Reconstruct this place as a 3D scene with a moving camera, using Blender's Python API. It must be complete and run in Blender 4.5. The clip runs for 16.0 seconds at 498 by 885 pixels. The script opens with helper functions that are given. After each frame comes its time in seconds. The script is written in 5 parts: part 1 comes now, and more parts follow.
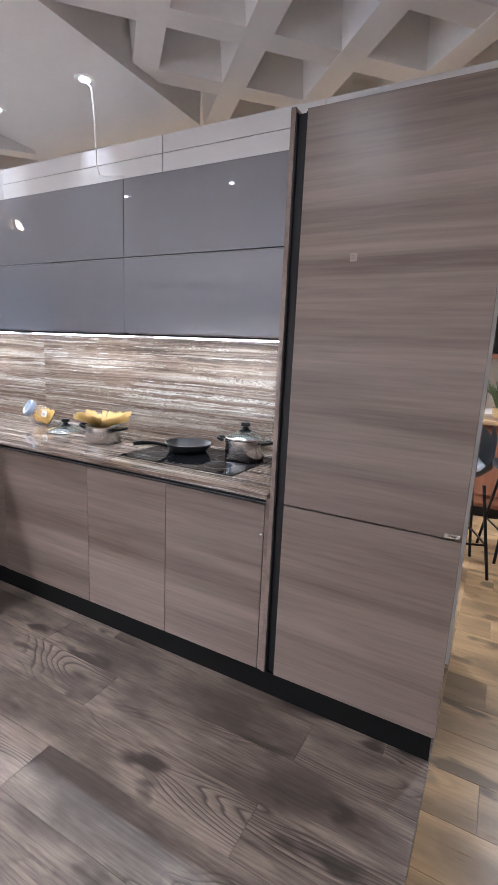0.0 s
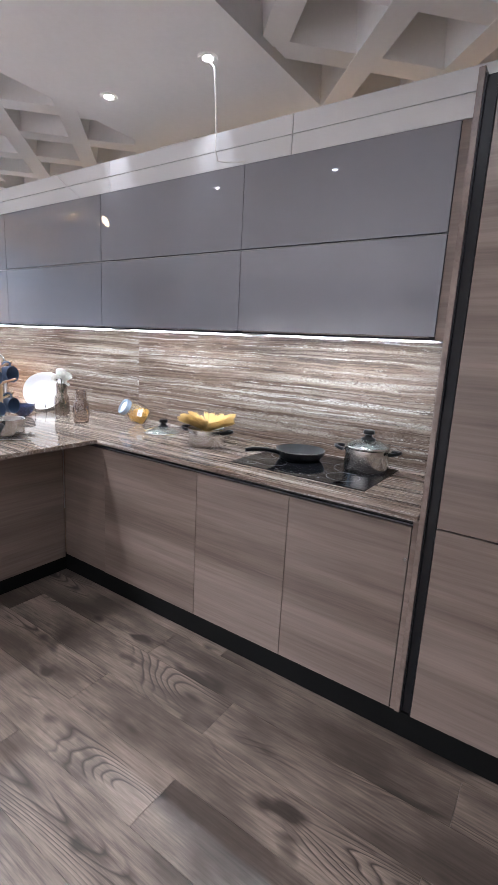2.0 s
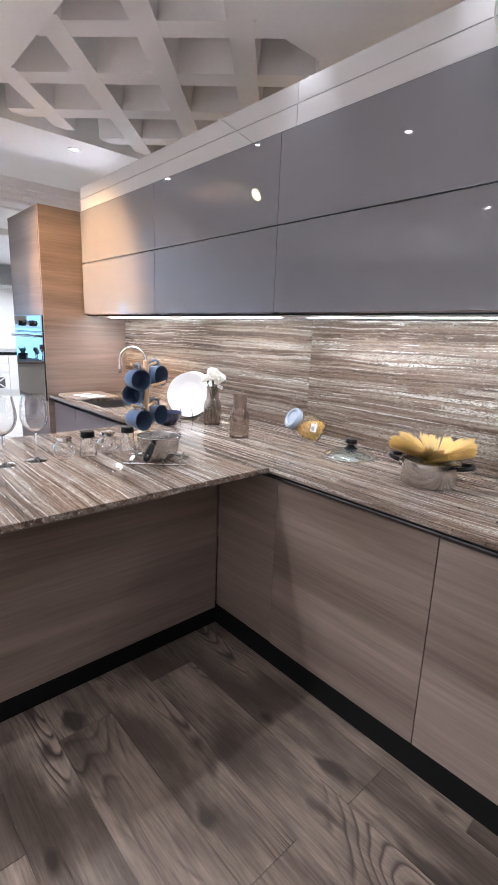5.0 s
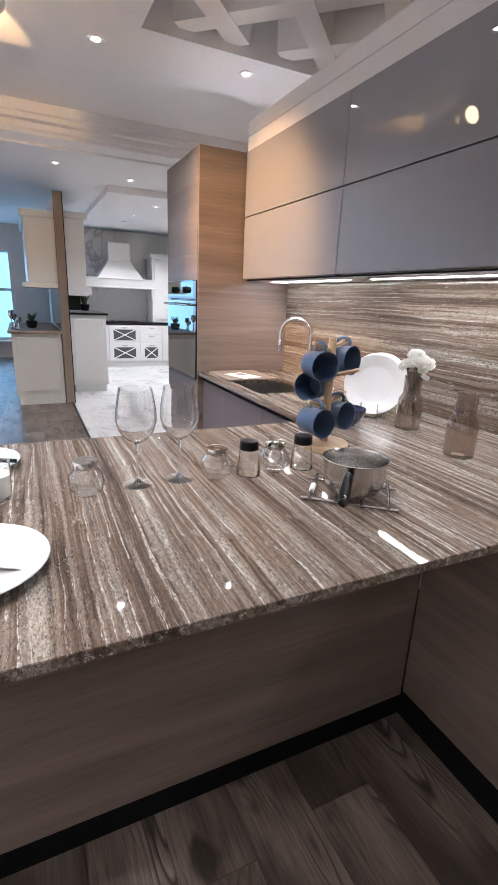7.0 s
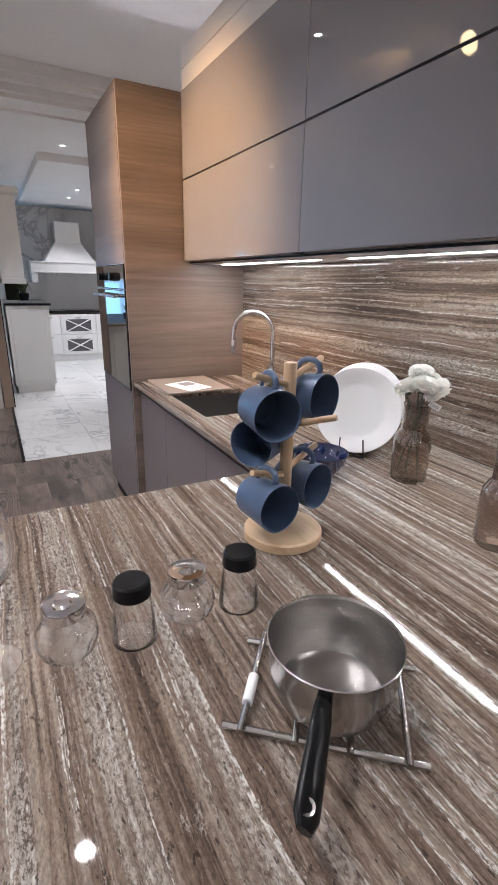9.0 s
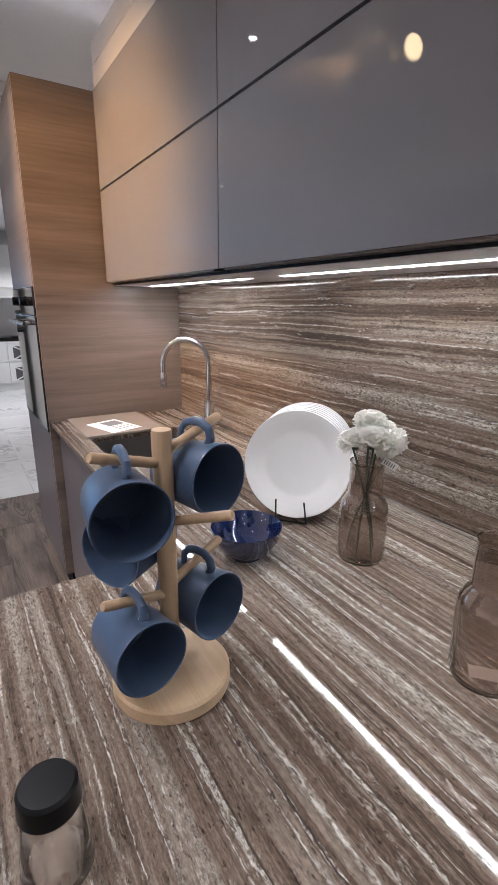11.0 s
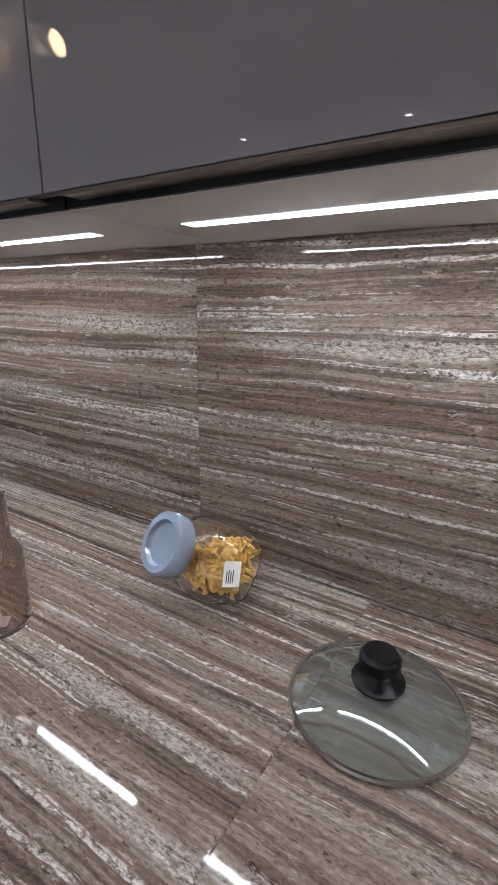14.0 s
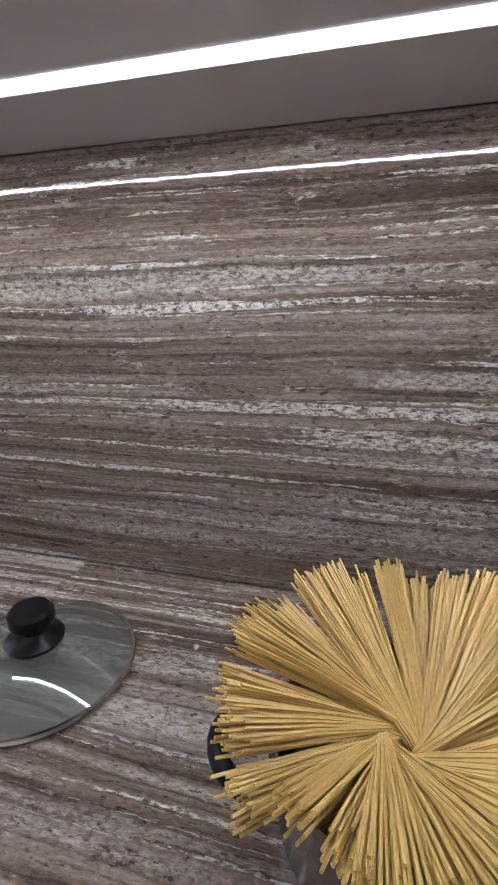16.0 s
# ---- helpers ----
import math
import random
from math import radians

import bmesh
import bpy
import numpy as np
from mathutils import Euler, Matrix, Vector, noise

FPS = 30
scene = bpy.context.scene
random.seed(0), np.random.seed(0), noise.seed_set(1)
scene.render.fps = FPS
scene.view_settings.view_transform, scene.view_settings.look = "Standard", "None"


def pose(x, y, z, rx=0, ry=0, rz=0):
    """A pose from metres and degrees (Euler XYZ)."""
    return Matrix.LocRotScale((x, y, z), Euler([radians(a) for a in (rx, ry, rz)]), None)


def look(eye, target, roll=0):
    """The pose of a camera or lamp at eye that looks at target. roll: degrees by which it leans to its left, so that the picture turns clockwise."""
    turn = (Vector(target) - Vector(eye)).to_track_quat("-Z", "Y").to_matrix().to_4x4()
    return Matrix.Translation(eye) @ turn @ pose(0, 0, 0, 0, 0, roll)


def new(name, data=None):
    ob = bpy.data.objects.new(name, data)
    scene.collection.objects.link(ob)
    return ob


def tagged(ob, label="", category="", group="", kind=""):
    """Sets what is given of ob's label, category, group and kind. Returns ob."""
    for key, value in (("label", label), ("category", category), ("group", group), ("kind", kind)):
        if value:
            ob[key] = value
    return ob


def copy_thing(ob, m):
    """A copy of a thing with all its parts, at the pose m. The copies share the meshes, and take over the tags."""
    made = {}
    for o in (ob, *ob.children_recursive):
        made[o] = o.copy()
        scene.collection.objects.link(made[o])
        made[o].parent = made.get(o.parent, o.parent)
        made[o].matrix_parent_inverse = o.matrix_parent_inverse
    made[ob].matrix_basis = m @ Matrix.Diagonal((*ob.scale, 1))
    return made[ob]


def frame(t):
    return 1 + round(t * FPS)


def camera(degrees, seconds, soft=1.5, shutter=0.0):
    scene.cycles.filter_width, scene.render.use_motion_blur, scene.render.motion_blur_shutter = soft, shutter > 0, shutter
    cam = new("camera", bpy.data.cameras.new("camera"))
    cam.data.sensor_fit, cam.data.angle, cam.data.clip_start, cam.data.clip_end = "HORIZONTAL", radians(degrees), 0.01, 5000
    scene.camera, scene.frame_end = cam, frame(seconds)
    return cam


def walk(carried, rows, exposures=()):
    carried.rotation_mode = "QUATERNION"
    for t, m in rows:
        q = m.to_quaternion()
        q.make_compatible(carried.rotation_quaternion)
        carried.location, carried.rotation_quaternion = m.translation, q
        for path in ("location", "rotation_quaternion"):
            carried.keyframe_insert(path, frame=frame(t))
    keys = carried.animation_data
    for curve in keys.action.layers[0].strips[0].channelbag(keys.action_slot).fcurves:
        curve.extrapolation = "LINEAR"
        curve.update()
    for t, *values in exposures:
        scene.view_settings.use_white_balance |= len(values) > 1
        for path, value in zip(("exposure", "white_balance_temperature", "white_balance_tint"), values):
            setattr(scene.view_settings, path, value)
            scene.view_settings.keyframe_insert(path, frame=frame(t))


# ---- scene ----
cam = camera(56.0, 16.0, soft=1.0)
PATH = [
    (0, (0.615, -0.317, 1.469), (-0.314, 1.413, 1.086), 2.6),
    (0.5, (0.516, -0.31, 1.478), (-0.414, 1.413, 1.068), 2.6),
    (1, (0.408, -0.321, 1.476), (-0.546, 1.385, 1.052), 3.0),
    (1.5, (0.299, -0.356, 1.477), (-0.698, 1.326, 1.057), 3.4),
    (2, (0.206, -0.329, 1.469), (-0.891, 1.293, 1.061), 3.0),
    (2.5, (0.088, -0.221, 1.462), (-1.136, 1.31, 1.066), 3.0),
    (3, (-0.031, -0.088, 1.458), (-1.355, 1.357, 1.062), 2.8),
    (3.2, (-0.094, -0.07, 1.445), (-1.443, 1.353, 1.05), 2.3),
    (5.3, (-0.746, 0.062, 1.432), (-2.225, 1.322, 0.958), 2.2),
    (5.5, (-0.817, 0.113, 1.438), (-2.343, 1.314, 0.959), 1.8),
    (6, (-0.947, 0.222, 1.425), (-2.585, 1.259, 0.935), 2.0),
    (6.5, (-1.11, 0.253, 1.397), (-2.825, 1.136, 0.871), 2.4),
    (7, (-1.352, 0.243, 1.397), (-3.076, 1.074, 0.817), 2.5),
    (7.5, (-1.523, 0.256, 1.393), (-3.228, 1.099, 0.775), 1.8),
    (8, (-1.644, 0.381, 1.396), (-3.329, 1.255, 0.768), 0.7),
    (8.2, (-1.698, 0.457, 1.405), (-3.378, 1.341, 0.776), 0.9),
    (10.3, (-2.167, 0.849, 1.446), (-3.811, 1.78, 0.791), 0.6),
    (10.5, (-2.177, 0.873, 1.438), (-3.813, 1.843, 0.821), 0.5),
    (11, (-2.149, 0.978, 1.44), (-3.774, 1.999, 0.878), 0.5),
    (11.5, (-2.1, 1.077, 1.426), (-3.669, 2.197, 0.894), 0.5),
    (12, (-2.048, 1.136, 1.439), (-3.511, 2.379, 0.878), 0.1),
    (12.5, (-1.975, 1.168, 1.43), (-3.333, 2.528, 0.874), 0.5),
    (13, (-1.895, 1.193, 1.425), (-3.16, 2.64, 0.873), 1.4),
    (13.5, (-1.828, 1.218, 1.426), (-2.967, 2.763, 0.866), 1.5),
    (14, (-1.755, 1.25, 1.412), (-2.77, 2.88, 0.856), 0.7),
    (14.5, (-1.673, 1.291, 1.395), (-2.575, 2.984, 0.831), 0.1),
    (15, (-1.6, 1.315, 1.383), (-2.346, 3.08, 0.81), -0.6),
    (15.5, (-1.548, 1.342, 1.372), (-2.154, 3.15, 0.769), -1.7),
    (16, (-1.492, 1.383, 1.34), (-1.99, 3.222, 0.731), -1.1),
]
# the clip's camera darkens its picture as it nears the lit stone
EXPOSURE = [(0, 1.17, 5600, 9.5), (3, 0.9, 5700, 9.5), (5.5, 0.82, 5900, 11), (6.5, 0.55, 6000, 11.5), (7.5, 0.4, 6100, 12), (10.5, -0.08, 6100, 12), (12.5, -0.12, 5950, 12.5), (14.5, -0.15, 5900, 12.5),
            (16, -0.35, 5700, 12.5)]
walk(cam, [(t, look(eye, target, roll)) for t, eye, target, roll in PATH], EXPOSURE)

# ---- world and light ----
world = bpy.data.worlds.new("world")
scene.world = world
world.use_nodes = True
wn = world.node_tree.nodes
sky = wn.new("ShaderNodeTexSky")
sky.sky_type = "NISHITA"
sky.sun_disc = False
sky.sun_elevation = radians(35)
sky.sun_rotation = radians(250)
wn["Background"].inputs[1].default_value = 0.15
world.node_tree.links.new(sky.outputs[0], wn["Background"].inputs[0])

DOWNLIGHT_W = 60.0
DOWNLIGHT_COLOUR = (1.0, 0.965, 0.955)
WINDOW_W = 20.0
LED_STRENGTH = 118.0


def downlight_lamp(x, y, z, watts=1.0, colour=DOWNLIGHT_COLOUR, spread=115):
    data = bpy.data.lights.new("downlight_beam", "SPOT")
    data.energy = DOWNLIGHT_W * watts
    data.color = colour
    data.spot_size = radians(spread)
    data.spot_blend = 0.8
    data.shadow_soft_size = 0.022
    ob = new("downlight_beam", data)
    ob.matrix_world = pose(x, y, z)
    return ob


def window_lamp(m, sx, sy, watts, colour):
    data = bpy.data.lights.new("window_daylight", "AREA")
    data.shape = "RECTANGLE"
    data.size, data.size_y = sx, sy
    data.energy = watts
    data.color = colour
    ob = new("window_daylight", data)
    ob.matrix_world = m
    return ob


# ---- materials ----
def material(name):
    m = bpy.data.materials.new(name)
    m.use_nodes = True
    return m, m.node_tree, m.node_tree.nodes["Principled BSDF"]


def plain(name, colour, rough=0.5, metal=0.0, coat=0.0, spec=0.5, grain=0.0, bump=0.0, size=60.0):
    """A surface with a fine mottling of its colour and a little relief."""
    m, t, b = material(name)
    b.inputs["Base Color"].default_value = (*colour, 1)
    b.inputs["Roughness"].default_value = rough
    b.inputs["Metallic"].default_value = metal
    b.inputs["Coat Weight"].default_value = coat
    b.inputs["Coat Roughness"].default_value = 0.02
    b.inputs["Coat IOR"].default_value = 1.7
    b.inputs["Specular IOR Level"].default_value = spec
    if grain or bump:
        co = t.nodes.new("ShaderNodeTexCoord")
        n = t.nodes.new("ShaderNodeTexNoise")
        n.inputs["Scale"].default_value = size
        n.inputs["Detail"].default_value = 5
        t.links.new(co.outputs["Object"], n.inputs["Vector"])
        big = t.nodes.new("ShaderNodeTexNoise")
        big.inputs["Scale"].default_value = size / 18
        big.inputs["Detail"].default_value = 3
        t.links.new(co.outputs["Object"], big.inputs["Vector"])
        add = t.nodes.new("ShaderNodeMath")
        add.operation = "ADD"
        t.links.new(n.outputs["Fac"], add.inputs[0])
        t.links.new(big.outputs["Fac"], add.inputs[1])
        r = t.nodes.new("ShaderNodeMapRange")
        r.inputs["From Min"].default_value, r.inputs["From Max"].default_value = 0.6, 1.4
        r.inputs["To Min"].default_value, r.inputs["To Max"].default_value = 1 - grain, 1 + grain
        t.links.new(add.outputs[0], r.inputs["Value"])
        mul = t.nodes.new("ShaderNodeVectorMath")
        mul.operation = "SCALE"
        mul.inputs[0].default_value = colour
        t.links.new(r.outputs[0], mul.inputs["Scale"])
        t.links.new(mul.outputs[0], b.inputs["Base Color"])
        if bump:
            bp = t.nodes.new("ShaderNodeBump")
            bp.inputs["Strength"].default_value = bump
            bp.inputs["Distance"].default_value = 0.002
            t.links.new(n.outputs["Fac"], bp.inputs["Height"])
            t.links.new(bp.outputs[0], b.inputs["Normal"])
    return m


def softened(m, weight, radius):
    """Lets light sink into a thin or waxy material."""
    b = m.node_tree.nodes["Principled BSDF"]
    b.inputs["Subsurface Weight"].default_value = weight
    b.inputs["Subsurface Radius"].default_value = (radius,) * 3
    b.inputs["Subsurface Scale"].default_value = 1.0
    return m


def cloudy(m, share):
    """Glass that holds back a share of the light."""
    m.node_tree.nodes["Principled BSDF"].inputs["Transmission Weight"].default_value = 1.0 - share
    return m


def brushed(m, amount):
    """Turned metal: highlights drawn out across the brushing."""
    m.node_tree.nodes["Principled BSDF"].inputs["Anisotropic"].default_value = amount
    return m


def ramp(t, fac, stops):
    r = t.nodes.new("ShaderNodeValToRGB")
    els = r.color_ramp.elements
    els[0].position, els[0].color = stops[0][0], (*stops[0][1], 1)
    els[1].position, els[1].color = stops[-1][0], (*stops[-1][1], 1)
    for p, c in stops[1:-1]:
        e = els.new(p)
        e.color = (*c, 1)
    t.links.new(fac, r.inputs["Fac"])
    return r.outputs["Color"]


def noise_at(t, vec, scale, detail=4, rough=0.5, distortion=0.0):
    n = t.nodes.new("ShaderNodeTexNoise")
    n.inputs["Scale"].default_value = scale
    n.inputs["Detail"].default_value = detail
    n.inputs["Roughness"].default_value = rough
    n.inputs["Distortion"].default_value = distortion
    t.links.new(vec, n.inputs["Vector"])
    return n.outputs["Fac"]


def stretched(t, vec, scale, shift=None):
    mp = t.nodes.new("ShaderNodeMapping")
    mp.inputs["Scale"].default_value = scale
    t.links.new(vec, mp.inputs["Vector"])
    if shift is not None:
        t.links.new(shift, mp.inputs["Location"])
    return mp.outputs["Vector"]


def mixed(t, fac, a, b, how="MIX"):
    mx = t.nodes.new("ShaderNodeMix")
    mx.data_type, mx.blend_type = "RGBA", how
    ins = [i for i in mx.inputs if i.type == "RGBA"]
    if isinstance(fac, float):
        mx.inputs[0].default_value = fac
    else:
        t.links.new(fac, mx.inputs[0])
    for sock, v in ((ins[0], a), (ins[1], b)):
        if isinstance(v, tuple):
            sock.default_value = (*v, 1)
        else:
            t.links.new(v, sock)
    return [o for o in mx.outputs if o.type == "RGBA"][0]


def maths(t, op, a, b):
    n = t.nodes.new("ShaderNodeMath")
    n.operation = op
    n.use_clamp = op == "MULTIPLY"
    for i, v in enumerate((a, b)):
        if isinstance(v, float):
            n.inputs[i].default_value = v
        else:
            t.links.new(v, n.inputs[i])
    return n.outputs[0]


def travertine(name):
    """Polished vein-cut travertine whose ragged bands run along x; each slab is cut elsewhere."""
    m, t, b = material(name)
    co = t.nodes.new("ShaderNodeTexCoord")
    info = t.nodes.new("ShaderNodeObjectInfo")
    sh = t.nodes.new("ShaderNodeCombineXYZ")
    for i in range(3):
        t.links.new(maths(t, "MULTIPLY_ADD", info.outputs["Random"], 3.0), sh.inputs[i])
    v = stretched(t, co.outputs["Object"], (1, 1, 1), sh.outputs[0])
    for scale, detail, amp in (((0.9, 3.0, 3.0), 3, 0.05), ((7.0, 30.0, 30.0), 5, 0.010), ((55.0, 90.0, 90.0), 4, 0.0045)):
        wob = t.nodes.new("ShaderNodeTexNoise")
        wob.inputs["Scale"].default_value = 1.0
        wob.inputs["Detail"].default_value = detail
        wob.inputs["Roughness"].default_value = 0.65
        t.links.new(stretched(t, v, scale), wob.inputs["Vector"])
        off = t.nodes.new("ShaderNodeVectorMath")
        off.operation = "MULTIPLY_ADD"
        t.links.new(wob.outputs["Color"], off.inputs[0])
        off.inputs[1].default_value = (0.0, amp, amp)
        t.links.new(v, off.inputs[2])
        v = off.outputs[0]
    broad = noise_at(t, stretched(t, v, (0.3, 11.0, 11.0)), 1.0, 4, 0.6)
    base = ramp(t, broad, [(0.30, (0.054, 0.037, 0.028)), (0.43, (0.118, 0.083, 0.062)), (0.5, (0.182, 0.135, 0.104)),
                           (0.57, (0.125, 0.090, 0.068)), (0.7, (0.245, 0.196, 0.158))])
    # thin bedding lines, light and dark
    mid = noise_at(t, stretched(t, v, (0.8, 100.0, 100.0)), 1.0, 5, 0.66)
    base = mixed(t, ramp(t, mid, [(0.50, (0, 0, 0)), (0.60, (0.6, 0.6, 0.6))]), base, (0.285, 0.236, 0.194))
    base = mixed(t, ramp(t, mid, [(0.36, (0.8, 0.8, 0.8)), (0.46, (0, 0, 0))]), base, (0.052, 0.039, 0.033))
    # pale veins in loose clusters, crumbled into specks
    brk = noise_at(t, stretched(t, v, (95.0, 210.0, 210.0)), 1.0, 5, 0.8)
    crumbled = ramp(t, brk, [(0.44, (0.06, 0.06, 0.06)), (0.53, (1.0, 1.0, 1.0))])
    cluster = noise_at(t, stretched(t, v, (0.6, 22.0, 22.0)), 1.0, 4, 0.6)
    wide = mixed(t, 1.0, ramp(t, cluster, [(0.52, (0, 0, 0)), (0.63, (0.85, 0.85, 0.85))]), crumbled, "MULTIPLY")
    base = mixed(t, wide, base, (0.40, 0.365, 0.325))
    vein = noise_at(t, stretched(t, v, (0.5, 75.0, 75.0)), 1.0, 5, 0.62)
    thin = mixed(t, 1.0, ramp(t, vein, [(0.575, (0, 0, 0)), (0.625, (1, 1, 1))]), crumbled, "MULTIPLY")
    base = mixed(t, thin, base, (0.54, 0.51, 0.47))
    crumb = noise_at(t, stretched(t, v, (14.0, 48.0, 48.0)), 1.0, 8, 0.84)
    base = mixed(t, ramp(t, crumb, [(0.585, (0, 0, 0)), (0.63, (0.7, 0.7, 0.7))]), base, (0.40, 0.365, 0.33))
    # dark pits
    pit = noise_at(t, stretched(t, v, (70.0, 190.0, 190.0)), 1.0, 3, 0.65)
    base = mixed(t, ramp(t, pit, [(0.33, (0.75, 0.75, 0.75)), (0.40, (0, 0, 0))]), base, (0.03, 0.022, 0.018))
    gr = t.nodes.new("ShaderNodeMapRange")
    gr.inputs["From Min"].default_value, gr.inputs["From Max"].default_value = 0.3, 0.7
    gr.inputs["To Min"].default_value, gr.inputs["To Max"].default_value = 0.6, 1.28
    t.links.new(noise_at(t, stretched(t, v, (120.0, 330.0, 330.0)), 1.0, 3, 0.7), gr.inputs["Value"])
    fine = t.nodes.new("ShaderNodeVectorMath")
    fine.operation = "SCALE"
    t.links.new(base, fine.inputs[0])
    t.links.new(gr.outputs[0], fine.inputs["Scale"])
    t.links.new(fine.outputs[0], b.inputs["Base Color"])
    rr = t.nodes.new("ShaderNodeMapRange")
    rr.inputs["From Min"].default_value, rr.inputs["From Max"].default_value = 0.35, 0.7
    rr.inputs["To Min"].default_value, rr.inputs["To Max"].default_value = 0.012, 0.04
    t.links.new(brk, rr.inputs["Value"])
    t.links.new(rr.outputs[0], b.inputs["Roughness"])
    bp = t.nodes.new("ShaderNodeBump")
    b.inputs["Specular IOR Level"].default_value = 0.27
    bp.inputs["Strength"].default_value = 0.05
    bp.inputs["Distance"].default_value = 0.0006
    t.links.new(pit, bp.inputs["Height"])
    t.links.new(bp.outputs[0], b.inputs["Normal"])
    return m


def wood(name, dark, light, along="x", rough=0.42, length=0.7, across=16.0, cathedral=0.0, vary=0.25, coat=0.0, fine=0.28):
    """Wood with its grain along one axis; each piece takes its own cut of it."""
    m, t, b = material(name)
    co = t.nodes.new("ShaderNodeTexCoord")
    info = t.nodes.new("ShaderNodeObjectInfo")
    comb = t.nodes.new("ShaderNodeCombineXYZ")
    r37 = maths(t, "MULTIPLY_ADD", info.outputs["Random"], 37.0)
    for i in range(3):
        t.links.new(r37, comb.inputs[i])
    sc = [across] * 3
    sc["xyz".index(along)] = length
    base_v = stretched(t, co.outputs["Object"], tuple(s / across for s in sc), comb.outputs[0])
    bend = noise_at(t, base_v, 2.2, 3, 0.55)
    a1 = noise_at(t, stretched(t, co.outputs["Object"], tuple(sc), comb.outputs[0]), 0.55, 5, 0.6, 0.7)
    fine_sc = [s * 9 for s in sc]
    fine_sc["xyz".index(along)] = length * 6
    a2 = noise_at(t, stretched(t, co.outputs["Object"], tuple(fine_sc), comb.outputs[0]), 1.0, 4, 0.65)
    mix1 = maths(t, "ADD", maths(t, "MULTIPLY", a1, 1.0 - fine), maths(t, "MULTIPLY", a2, fine))
    mid = tuple((p + q) / 2 for p, q in zip(dark, light))
    col = ramp(t, mix1, [(0.34, dark), (0.5, mid), (0.66, light)])
    if cathedral:
        heart = noise_at(t, stretched(t, co.outputs["Object"], (0.75, 4.2, 4.2), comb.outputs[0]), 1.0, 2, 0.35, 0.3)
        lines = t.nodes.new("ShaderNodeMath")
        lines.operation = "FRACT"
        t.links.new(maths(t, "MULTIPLY_ADD", heart, 34.0), lines.inputs[0])
        patch = noise_at(t, stretched(t, co.outputs["Object"], (1.3, 4.5, 4.5), comb.outputs[0]), 1.0, 2)
        amount = mixed(t, 1.0, ramp(t, lines.outputs[0], [(0.0, (0, 0, 0)), (0.55, (0.25, 0.25, 0.25)), (0.8, (1, 1, 1)), (1.0, (0, 0, 0))]),
                       ramp(t, patch, [(0.52, (0, 0, 0)), (0.6, (cathedral,) * 3)]), "MULTIPLY")
        col = mixed(t, amount, col, tuple(c * 0.5 for c in dark))
        knot = noise_at(t, stretched(t, co.outputs["Object"], (4.0, 9.0, 9.0), comb.outputs[0]), 1.0, 2, 0.4)
        col = mixed(t, ramp(t, knot, [(0.63, (0, 0, 0)), (0.71, (0.85, 0.85, 0.85))]), col, tuple(c * 0.35 for c in dark))
        cloud = noise_at(t, stretched(t, co.outputs["Object"], (2.2, 4.5, 4.5), comb.outputs[0]), 1.0, 4)
        col = mixed(t, ramp(t, cloud, [(0.36, (0.75, 0.75, 0.75)), (0.56, (0, 0, 0))]), col, tuple(c * 0.6 for c in dark))
    # pieces differ a little in depth of colour
    rv = t.nodes.new("ShaderNodeMapRange")
    rv.inputs["To Min"].default_value, rv.inputs["To Max"].default_value = 1 - vary, 1 + vary
    t.links.new(info.outputs["Random"], rv.inputs["Value"])
    sc2 = t.nodes.new("ShaderNodeVectorMath")
    sc2.operation = "SCALE"
    t.links.new(col, sc2.inputs[0])
    t.links.new(rv.outputs[0], sc2.inputs["Scale"])
    t.links.new(sc2.outputs[0], b.inputs["Base Color"])
    rr = t.nodes.new("ShaderNodeMapRange")
    rr.inputs["To Min"].default_value, rr.inputs["To Max"].default_value = rough - 0.1, rough + 0.12
    t.links.new(a2, rr.inputs["Value"])
    t.links.new(rr.outputs[0], b.inputs["Roughness"])
    b.inputs["Coat Weight"].default_value = coat
    b.inputs["Coat Roughness"].default_value = 0.2
    bp = t.nodes.new("ShaderNodeBump")
    bp.inputs["Strength"].default_value = 0.12
    bp.inputs["Distance"].default_value = 0.001
    t.links.new(a2, bp.inputs["Height"])
    t.links.new(bp.outputs[0], b.inputs["Normal"])
    return m


